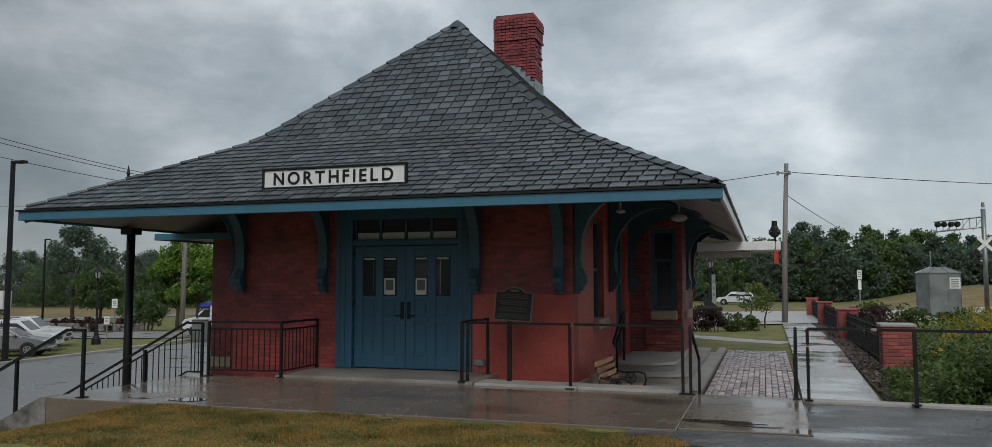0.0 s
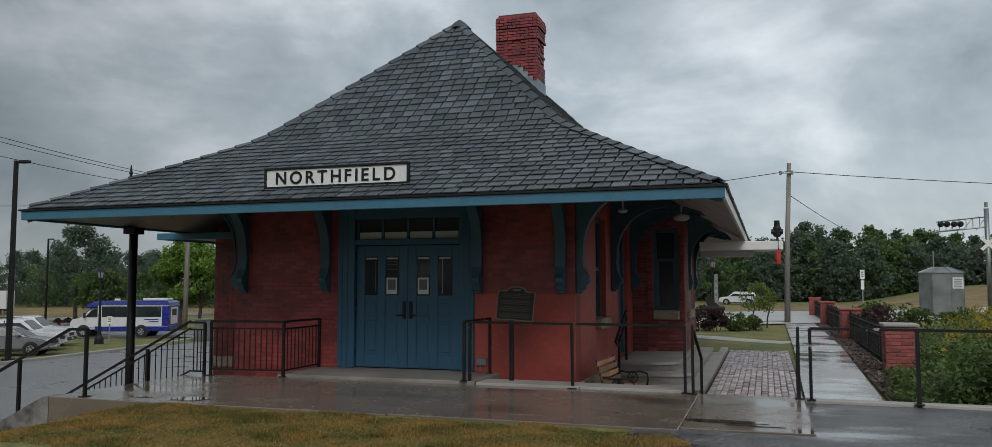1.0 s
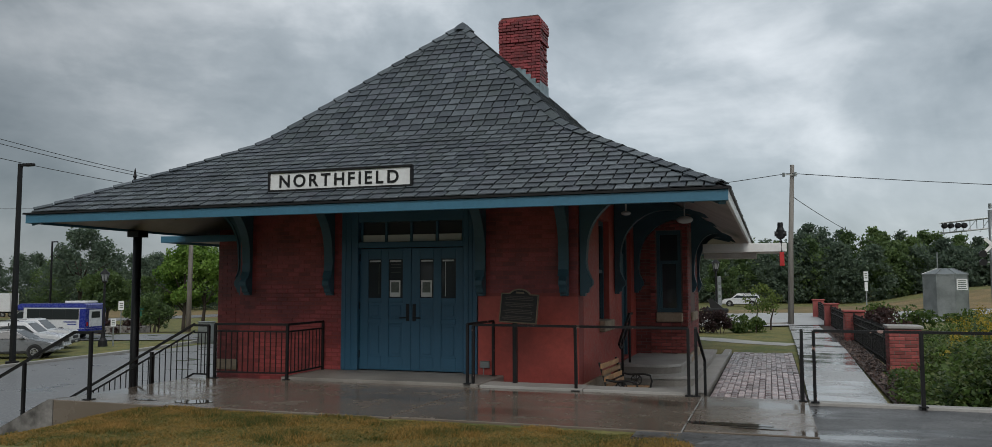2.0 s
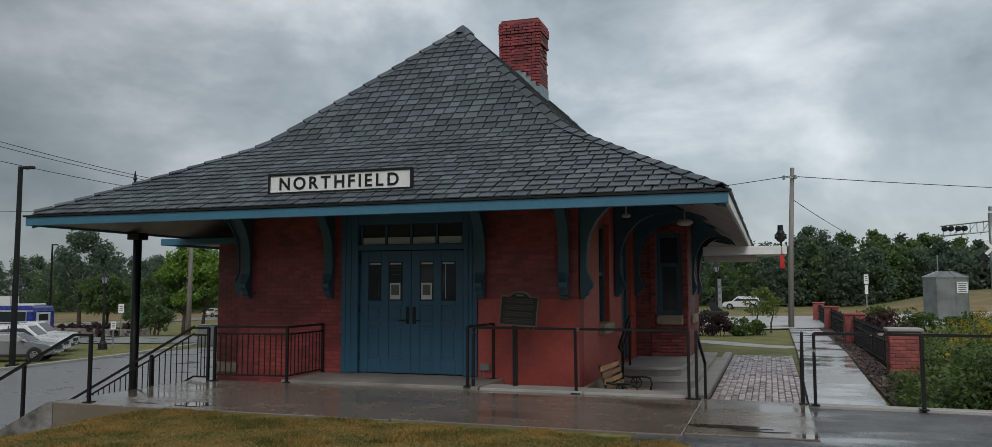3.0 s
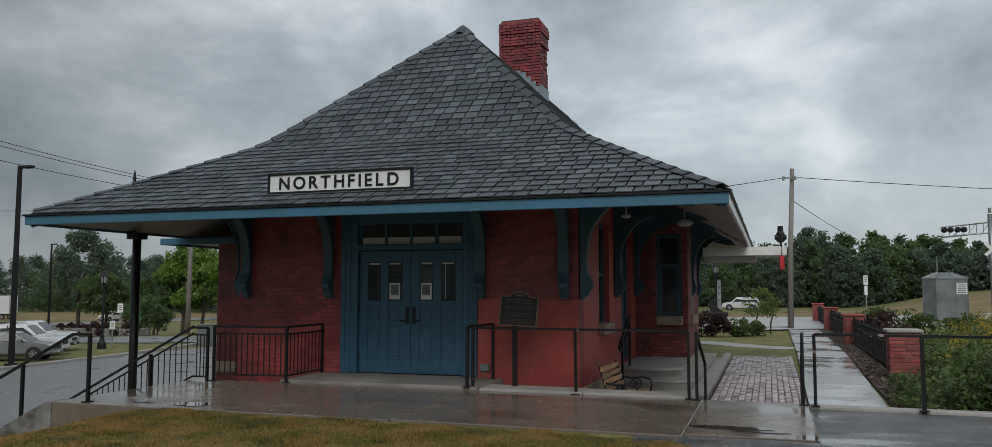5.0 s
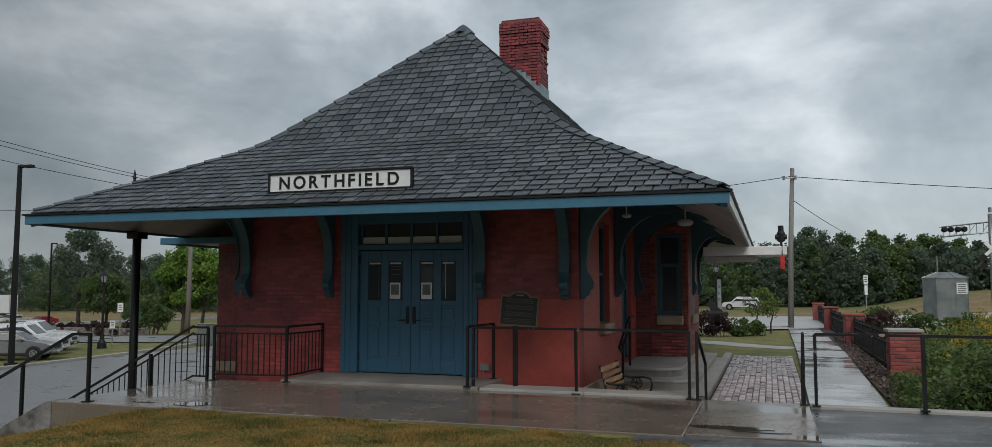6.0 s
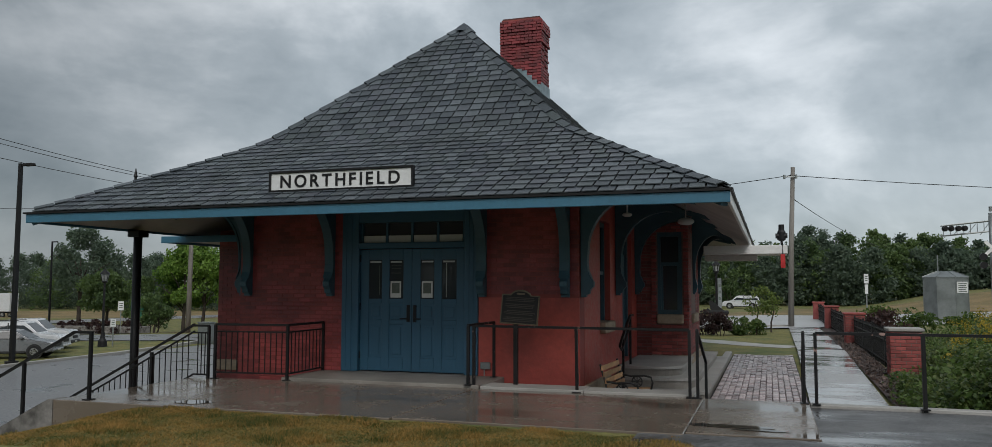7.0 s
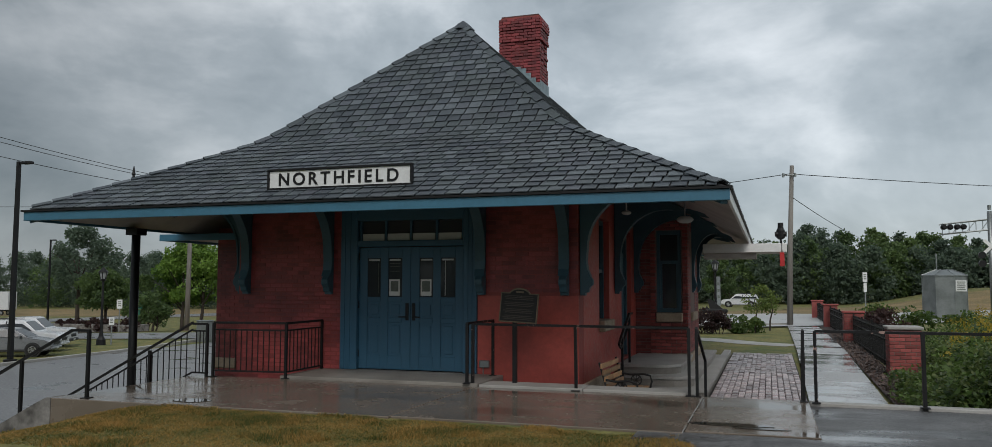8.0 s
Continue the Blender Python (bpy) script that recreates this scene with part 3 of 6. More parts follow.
# ---- platform, steps and kerbs ----
def platform():
    plat = tagged(empty("platform"), "wet poured concrete entrance platform with puddles", "platform", kind="structure")
    for a, b, y in ((-8.72, -7.02, 8.3), (-7.012, -4.02, 8.34), (-4.012, -0.86, 8.38), (-0.852, 0.42, 8.5)):
        part("slab", box(a, b, y, 11.12, -0.9, 0.0, bevel=0.008), "concrete", plat)
    part("footing", box(-8.6, 0.35, 8.55, 11.0, -3.0, -0.9), "cheek", plat)
    part("edge_strip", box(-3.95, -2.46, 11.124, 11.62, -0.4, 0.035, bevel=0.008), "dry_concrete", plat, "pale dry concrete edge")
    part("edge_strip", box(-2.45, -0.98, 11.124, 11.55, -0.4, 0.035, bevel=0.008), "dry_concrete", plat, "pale dry concrete edge")
    part("door_pad", box(-7.2, -3.97, 11.124, 12.33, -0.5, 0.045, bevel=0.01), "pad_concrete", plat, "pale concrete pad before the doors")
    # cheek wall falling to the lot
    m = Matrix.Translation((0, 8.42, 0)) @ Matrix.Rotation(math.pi / 2, 4, "X")
    part("cheek_wall", prism([(-8.724, 0.0), (-8.724, -2.6), (-13.6, -2.6), (-13.6, -2.42), (-8.95, -0.07), (-8.80, 0.0)], 0.24, m), "cheek", plat, "stained concrete cheek wall")
    for i in range(12):
        x = -8.73 - 0.30 * i
        part("stair_tread", box(x - 0.30, x, 8.55, 10.98, -2.6, -0.18 * (i + 1), bevel=0.01), "dry_concrete", plat)
    for i in range(2):
        part("plaza_step", box(-0.84, 0.42, 11.13 + 0.32 * i, 11.45 + 0.32 * i, -0.7, -0.17 * (i + 1), bevel=0.01), "dry_concrete", plat)
    return plat


platform()


# ---- the depot ----
X0, X1, Y0, Y1 = -8.85, -2.78, 12.35, 26.0      # walls
EX0, EX1, EY0, EY1 = -11.1, -0.43, 9.9, 28.5    # eaves
EAVE, SOFFIT = 2.60, 2.45
HALF = (EX1 - EX0) / 2


def roof_z(s):
    """Roof height at s metres in from the eave: a flared skirt, then a steep upper roof."""
    low = EAVE + 0.50 * s + 0.012 * s * s
    high = 3.90 + 0.988 * (s - 2.5)
    d = abs(high - low)
    return max(low, high) + (0.1 - d) ** 2 / 0.4 if d < 0.1 else max(low, high)


def brick_rows(u0, u1, z0, z1, holes=(), length=0.205, high=0.06, joint=0.011):
    """Places of the bricks of a running bond: middle, height and length, cut at the ends and at holes."""
    out, row, z = [], 0, z0
    while z + high <= z1 + 0.001:
        u = u0 - (0.5 * (length + joint) if row % 2 else 0)
        while u < u1:
            spans = [(max(u, u0), min(u + length, u1))]
            for ha, hb, hz0, hz1 in holes:
                if z + high > hz0 and z < hz1:
                    nxt = []
                    for a, b in spans:
                        if a < ha:
                            nxt.append((a, min(b, ha)))
                        if b > hb:
                            nxt.append((max(a, hb), b))
                    spans = nxt
            out += [((a + b) / 2, z + high / 2, b - a) for a, b in spans if b - a > 0.03]
            u += length + joint
        z += high + joint
        row += 1
    return out


def lay(parent, rows, at, deep, material, single, high=0.06, length=0.205, turn=0.0):
    """Bricks from brick_rows: those that single() picks as objects, the rest joined. at(u, z) gives the middle."""
    full = block_data("brick", length, deep, high, material)
    half = block_data("half_brick", length / 2, deep, high, material)
    rest, made = [], 0
    for u, z, wide in rows:
        m = Matrix.Translation(Vector(at(u, z)) + Vector((0, random.uniform(-0.0015, 0.0015), 0))) @ Matrix.Rotation(turn + random.uniform(-0.004, 0.004), 4, "Z")
        if made < 300 and single(u, z):
            data = full if wide > 0.75 * length else half
            piece("brick", data, parent, m @ Matrix.Diagonal((wide / (length if data is full else length / 2), 1, 1, 1)))
            made += 1
        else:
            rest.append((m, (wide, deep, high)))
    if rest:
        tagged(boxes_mesh("brickwork", rest, material, parent), kind="stuff")


def bracket_data(wide=0.125):
    """A scrolled timber eave bracket: foot block, S-curve and long arm under the sloping eave; x runs outward, z up, foot at 0."""
    pts = [(0, 2.22), (1.62, 1.42), (1.72, 1.40), (1.66, 1.46), (1.56, 1.50), (1.44, 1.535)]
    for i in range(13):
        a = math.pi / 2 * i / 12
        pts.append((0.95 - 0.85 * math.sin(a), 0.72 + 0.85 * math.cos(a)))
    pts += [(0.085, 0.55), (0.10, 0.42), (0.15, 0.31), (0.20, 0.24), (0.20, 0.17), (0.15, 0.12), (0.13, 0.05), (0.085, 0.04), (0.085, 0), (0, 0)]
    bm = prism(pts, wide, Matrix.Rotation(math.pi / 2, 4, "X"))
    bmesh.ops.bevel(bm, geom=bm.edges[:], offset=0.007, segments=1, affect="EDGES")
    me = bpy.data.meshes.new("bracket")
    bm.to_mesh(me)
    bm.free()
    me.materials.append(M["shaded_blue"])
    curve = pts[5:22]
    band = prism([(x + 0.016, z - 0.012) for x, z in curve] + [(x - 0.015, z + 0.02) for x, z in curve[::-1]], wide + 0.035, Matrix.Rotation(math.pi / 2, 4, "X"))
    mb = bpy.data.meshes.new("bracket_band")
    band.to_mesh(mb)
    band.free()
    mb.materials.append(M["shaded_blue"])
    return me, mb


def depot():
    dep = tagged(empty("railway_depot", 0, 0, 0), "red brick railway depot with blue trim and flared slate roof", "railway station")
    # front wall round the door opening
    wall = part("front_wall", box(X0, -6.84, Y0 + 0.004, Y0 + 0.36, -2.6, 3.62), "mortar", dep, "red painted brick front wall")
    part("wall_core", box(-4.41, X1, Y0 + 0.004, Y0 + 0.36, -2.6, 3.62), "mortar", wall)
    part("wall_head", box(-6.84, -4.41, Y0 + 0.01, Y0 + 0.36, 2.77, 3.62), "mortar", wall)
    part("threshold", box(-6.84, -4.41, Y0 + 0.01, Y0 + 0.5, -0.5, 0.04), "dry_concrete", wall)
    part("render_coat", box(-4.40, X1 + 0.004, Y0 - 0.0012, Y0 + 0.02, -0.9, 1.272), "parge", wall, "smooth thickly painted lower wall")
    # side, back and wing walls
    side = part("side_wall", box(X1 - 0.35, X1, Y0 + 0.37, 13.98, -2.6, 3.45), "parge", dep, "red painted side wall")
    part("wall_pier", box(X1 - 0.35, X1, 14.92, 16.22, -2.6, 3.45), "parge", side)
    part("wall_pier", box(X1 - 0.35, X1, 17.38, Y1, -2.6, 3.45), "parge", side)
    for ya, yb, za, zb in ((13.982, 14.918, 0.64, 2.60), (16.222, 17.378, 0.0, 2.55)):
        part("wall_apron", box(X1 - 0.35, X1, ya, yb, -2.6, za), "parge", side)
        part("wall_head", box(X1 - 0.35, X1, ya, yb, zb, 3.45), "parge", side)
    part("back_wall", box(X0, X1 - 0.36, Y1 - 0.35, Y1, -2.6, 3.45), "parge", dep)
    part("side_wall", box(X0, X0 + 0.35, Y0 + 0.37, Y1 - 0.36, -2.6, 3.45), "parge", dep)
    wing = part("wing_wall", box(-10.70, X0 - 0.004, 14.208, 20.0, -2.6, 2.58), "mortar", dep, "red brick wing wall")
    part("corner_stone", box(-10.72, -10.2, 14.17, 14.5, -0.24, -0.03, bevel=0.02), "stone", wing, "rough tan limestone block")
    part("foundation_stone", box(X1 + 0.003, X1 + 0.05, 12.36, 14.7, -0.75, -0.08, bevel=0.012), "stone", side, "rough tan limestone footing")
    # bay with its window beside the steps
    bay = part("bay_wall", box(X1 + 0.004, -2.32, 18.008, 20.6, -0.6, 3.05), "rawmortar", dep, "red brick ticket bay")
    part("bay_pier", box(-1.80, -1.66, 18.008, 20.6, -0.6, 3.05), "rawmortar", bay)
    part("bay_apron", box(-2.318, -1.802, 18.008, 20.6, -0.6, 0.84), "rawmortar", bay)
    part("bay_head", box(-2.318, -1.802, 18.008, 20.6, 2.62, 3.05), "rawmortar", bay)
    part("bay_back", box(-2.318, -1.802, 18.5, 20.6, 0.842, 2.618), "dark", bay)
    for i in range(3):
        part("foundation_stone", box(-2.46 + 0.275 * i, -2.19 + 0.275 * i, 17.91, 18.0, -0.6, -0.005 - 0.01 * (i % 2), bevel=0.015), "stone", bay, "rough tan limestone footing")
    part("foundation_stone", box(-1.655, -1.60, 17.93, 20.6, -0.6, -0.01, bevel=0.015), "stone", bay)
    win = part("bay_window", box(-2.316, -2.25, 18.02, 18.16, 0.86, 2.62), "shaded_blue", dep, "blue sash window with dark panes")
    part("jamb", box(-1.87, -1.804, 18.02, 18.16, 0.86, 2.62), "shaded_blue", win)
    part("rail", box(-2.25, -1.87, 18.03, 18.15, 0.86, 0.95), "shaded_blue", win)
    part("meeting_rail", box(-2.25, -1.87, 18.05, 18.15, 1.90, 1.97), "shaded_blue", win)
    part("head", box(-2.25, -1.87, 18.03, 18.15, 2.53, 2.62), "shaded_blue", win)
    part("stile", box(-1.91, -1.872, 18.06, 18.15, 0.95, 1.90), "shaded_blue", win)
    part("stile", box(-2.248, -2.21, 18.06, 18.15, 0.95, 1.90), "shaded_blue", win)
    part("pane", box(-2.21, -1.91, 18.11, 18.12, 0.95, 1.90), "glass", win)
    part("pane", box(-2.25, -1.87, 18.10, 18.11, 1.97, 2.53), "glass", win)
    part("sill", box(-2.33, -1.77, 17.90, 18.14, 0.66, 0.855, bevel=0.02), "stone", win, "tan limestone sill")
    part("sill", box(-1.66, -1.585, 18.5, 19.6, 0.66, 0.855, bevel=0.02), "stone", bay, "tan limestone sill")
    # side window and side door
    sw = part("side_window", box(X1 - 0.2, X1 - 0.10, 13.984, 14.06, 0.84, 2.598), "shaded_blue", dep, "narrow blue framed side window")
    part("jamb", box(X1 - 0.2, X1 - 0.10, 14.84, 14.916, 0.84, 2.598), "shaded_blue", sw)
    part("head", box(X1 - 0.2, X1 - 0.10, 14.06, 14.84, 2.52, 2.598), "shaded_blue", sw)
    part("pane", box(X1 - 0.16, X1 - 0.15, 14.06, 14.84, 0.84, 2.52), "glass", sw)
    part("meeting_rail", box(X1 - 0.149, X1 - 0.11, 14.062, 14.838, 1.66, 1.72), "shaded_blue", sw)
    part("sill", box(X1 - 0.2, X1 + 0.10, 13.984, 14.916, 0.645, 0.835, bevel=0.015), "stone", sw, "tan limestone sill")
    sd = part("side_door", box(X1 - 0.18, X1 - 0.13, 16.35, 17.25, 0.02, 2.1), "shaded_blue", dep, "blue panelled side door")
    part("door_frame", box(X1 - 0.2, X1 - 0.08, 16.224, 16.345, 0.003, 2.548), "shaded_blue", sd)
    part("door_frame", box(X1 - 0.2, X1 - 0.08, 17.255, 17.376, 0.003, 2.548), "shaded_blue", sd)
    part("transom", box(X1 - 0.17, X1 - 0.15, 16.35, 17.25, 2.14, 2.548), "glass", sd)
    part("door_back", box(X1 - 0.34, X1 - 0.3, 16.23, 17.37, 0.003, 2.54), "dark", sd)
    part("window_back", box(X1 - 0.34, X1 - 0.3, 13.99, 14.91, 0.65, 2.59), "dark", sw)
    # brackets
    data, band = bracket_data()
    front = [(-8.66, -90), (-7.04, -90), (-4.33, -90), (-2.98, -90)]
    spots = [(x, Y0 - 0.006, a) for x, a in front] + [(X0 - 0.006, Y0 + 0.14, 180), (X1 + 0.006, Y0 + 0.14, 0)]
    spots += [(X1 + 0.006, y, 0) for y in (15.5, 17.84)] + [(-1.655, y, 0) for y in (19.0, 20.4)] + [(X1 + 0.006, y, 0) for y in (22.6, 24.6)]
    for x, y, a in spots:
        br = piece("bracket", data, dep, pose(x, y, 1.28, 0, 0, a) @ (Matrix.Diagonal((0.52, 1, 0.84, 1)) if x == -1.655 else Matrix.Diagonal((1.0 if x > X0 else 0.92, 1, 1, 1))))
        piece("moulding", band, br, Matrix())
    # eaves
    sb = bmesh.new()
    rings = [[sb.verts.new((p[0], p[1], roof_z(t) - 0.15)) for p in ((EX0 + t, EY0 + t), (EX1 - t, EY0 + t), (EX1 - t, EY1 - t), (EX0 + t, EY1 - t))] for t in (0.03, 0.6, 1.2, 1.8, 2.1, 2.5)]
    for lo, hi in zip(rings, rings[1:]):
        for k in range(4):
            sb.faces.new((lo[k], hi[k], hi[(k + 1) % 4], lo[(k + 1) % 4]))
    soffit = part("soffit", sb, "soffit", dep, "pale grey boarded soffit under the sloping eave")
    for xa, sg in ((EX0, 1), (EX1, -1)):
        part("hip_rafter", rod([(xa + sg * t, EY0 + t, roof_z(t) - 0.19) for t in (0.06, 1.0, 2.0)], 0.05, square=True), "shaded_blue", soffit)
    for name, b in (("fascia", (EX0, EX1, EY0, EY0 + 0.04)), ("fascia", (EX0, EX1, EY1 - 0.04, EY1)), ("fascia", (EX0, EX0 + 0.04, EY0 + 0.042, EY1 - 0.042))):
        part(name, box(*b, SOFFIT - 0.02, EAVE - 0.035, bevel=0.006), "fascia", dep, "blue painted fascia board")
    # This board is white instead of fascia blue to imitate light falling on it.
    part("fascia", box(EX1 - 0.04, EX1, EY0 + 0.042, EY1 - 0.042, SOFFIT - 0.02, EAVE - 0.035, bevel=0.006), "white", dep, "side fascia board whitened for the light on it")
    drip = box(EX0 - 0.03, EX1 + 0.03, EY0 - 0.03, EY0 + 0.02, EAVE - 0.033, EAVE - 0.005)
    box(EX1 - 0.02, EX1 + 0.03, EY0 + 0.021, EY1, EAVE - 0.033, EAVE - 0.005, drip)
    box(EX0 - 0.03, EX0 + 0.02, EY0 + 0.021, EY1, EAVE - 0.033, EAVE - 0.005, drip)
    part("drip_edge", drip, "black", dep)
    # wing eave peeping out beyond the main roof
    part("wing_fascia", box(-11.66, X0, 13.6, 13.64, 2.31, 2.44, bevel=0.005), "fascia", dep, "blue wing fascia")
    part("wing_fascia", box(-11.66, -11.62, 13.645, 20.6, 2.31, 2.44, bevel=0.005), "fascia", dep)
    part("wing_soffit", box(-11.61, X0, 13.645, 20.6, 2.36, 2.40), "soffit", dep)
    part("flat_canopy", box(-1.46, 0.38, 19.62, 20.9, 2.19, 2.39, bevel=0.01), "white", dep, "flat white canopy over the track side")
    part("canopy_beam", box(-1.46, -0.28, 19.9, 20.6, 2.06, 2.187, bevel=0.01), "soffit", dep, "grey beam under the canopy")
    # corner lamp and globe lamps below the soffit
    for x, y, lr in ((-2.19, 13.3, 0.08), (-1.42, 15.0, 0.15)):
        bm = bmesh.new()
        bmesh.ops.create_uvsphere(bm, u_segments=16, v_segments=8, radius=lr, matrix=Matrix.Translation((x, y, 2.61)) @ Matrix.Diagonal((1, 1, 0.45, 1)))
        rod([(x, y, 2.61), (x, y, roof_z(EX1 - x) - 0.15)], 0.012, bm)
        part("soffit_lamp", bm, "blind", dep, "unlit frosted dome lamp", smooth=True)
    return dep, wall, side, wing, bay


def doors(dep):
    """Double entrance doors with glazed lights, panels, transom and wide casing."""
    ent = part("door_casing", box(-6.835, -6.53, Y0 - 0.03, Y0 + 0.10, 0.045, 2.76, bevel=0.008), "blue", dep, "wide blue door casing")
    part("casing_board", box(-4.645, -4.415, Y0 - 0.03, Y0 + 0.10, 0.045, 2.76, bevel=0.008), "blue", ent)
    for x in (-6.76, -6.66, -4.50, -4.57):
        part("casing_bead", box(x - 0.012, x + 0.012, Y0 - 0.042, Y0 - 0.031, 0.05, 2.74), "blue", ent)
    part("door_head", box(-6.528, -4.647, Y0 - 0.02, Y0 + 0.12, 2.07, 2.165, bevel=0.006), "blue", ent)
    part("casing_top", box(-6.528, -4.647, Y0 - 0.015, Y0 + 0.12, 2.50, 2.76), "blue", ent)
    tr = part("transom", box(-6.528, -4.647, Y0 + 0.085, Y0 + 0.095, 2.166, 2.499), "glass", dep, "dark four-light transom with pale blinds")
    for i in range(5):
        x = -6.50 + 0.456 * i
        part("mullion", box(x - 0.018, x + 0.018, Y0 + 0.045, Y0 + 0.084, 2.167, 2.498), "blue", tr)
        if i < 4:
            part("blind", box(x + 0.03, x + 0.426, Y0 + 0.050, Y0 + 0.058, 2.172, 2.285), "blind", tr, "pale roller blind")
    for k, x0 in enumerate((-6.522, -5.584)):
        w = 0.93
        yf = Y0 + 0.05
        d = part("door_leaf", box(x0, x0 + w, yf + 0.021, yf + 0.045, 0.06, 2.06), "blue", dep, "blue panelled door leaf with two narrow lights")
        stiles = [(0, 0.15, 0.06, 2.06), (0.39, 0.525, 0.06, 2.06), (0.78, w, 0.06, 2.06)]
        rails = [(0.06, 0.28), (0.82, 0.90), (1.16, 1.24), (1.88, 2.06)]
        for a, b, z0, z1 in stiles:
            part("stile", box(x0 + a, x0 + b, yf, yf + 0.02, z0, z1, bevel=0.004), "blue", d)
        for z0, z1 in rails:
            for a, b in ((0.15, 0.39), (0.525, 0.78)):
                part("rail", box(x0 + a + 0.001, x0 + b - 0.001, yf + 0.002, yf + 0.02, z0, z1, bevel=0.004), "blue", d)
        for a, b in ((0.15, 0.39), (0.525, 0.78)):
            for z0, z1 in ((0.28, 0.82), (0.90, 1.16)):
                part("panel", box(x0 + a + 0.045, x0 + b - 0.045, yf + 0.010, yf + 0.0205, z0 + 0.045, z1 - 0.045, bevel=0.004), "blue", d)
            part("pane", box(x0 + a, x0 + b, yf + 0.014, yf + 0.0205, 1.24, 1.88), "glass", d)
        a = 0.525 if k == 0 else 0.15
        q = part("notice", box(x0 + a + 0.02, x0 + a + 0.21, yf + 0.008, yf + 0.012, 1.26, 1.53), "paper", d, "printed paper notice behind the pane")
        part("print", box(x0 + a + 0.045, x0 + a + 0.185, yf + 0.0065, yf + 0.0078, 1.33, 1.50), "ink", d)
        # Thin strips on the opaque panes imitate reflections and window lines inside.
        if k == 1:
            part("reflection_strip", box(x0 + 0.595, x0 + 0.605, yf + 0.008, yf + 0.012, 1.27, 1.83), "blind", d, "pale strip standing in for a reflection in the pane")
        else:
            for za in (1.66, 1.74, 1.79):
                part("reflection_bar", box(x0 + 0.56, x0 + 0.74, yf + 0.008, yf + 0.012, za, za + 0.008), "ink", d)
            part("reflection_bar", box(x0 + 0.34, x0 + 0.348, yf + 0.008, yf + 0.012, 1.30, 1.80), "ink", d)
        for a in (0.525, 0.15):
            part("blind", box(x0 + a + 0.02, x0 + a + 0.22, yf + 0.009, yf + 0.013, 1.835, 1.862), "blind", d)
        hx = x0 + (w - 0.055 if k == 0 else 0.055)
        s = -1 if k == 0 else 1
        part("lock_plate", box(hx - 0.03, hx + 0.03, yf - 0.012, yf - 0.001, 0.86, 1.14, bevel=0.006), "black", d, "black lock plate")
        part("lever", rod([(hx, yf - 0.05, 0.92), (hx + s * 0.13, yf - 0.05, 0.915)], 0.011), "black", d, "black lever handle")
        hz = x0 - 0.004 if k == 0 else x0 + w + 0.004
        for z in (0.25, 1.05, 1.85):
            part("hinge", rod([(hz, yf - 0.008, z), (hz, yf - 0.008, z + 0.12)], 0.011), "black", d)


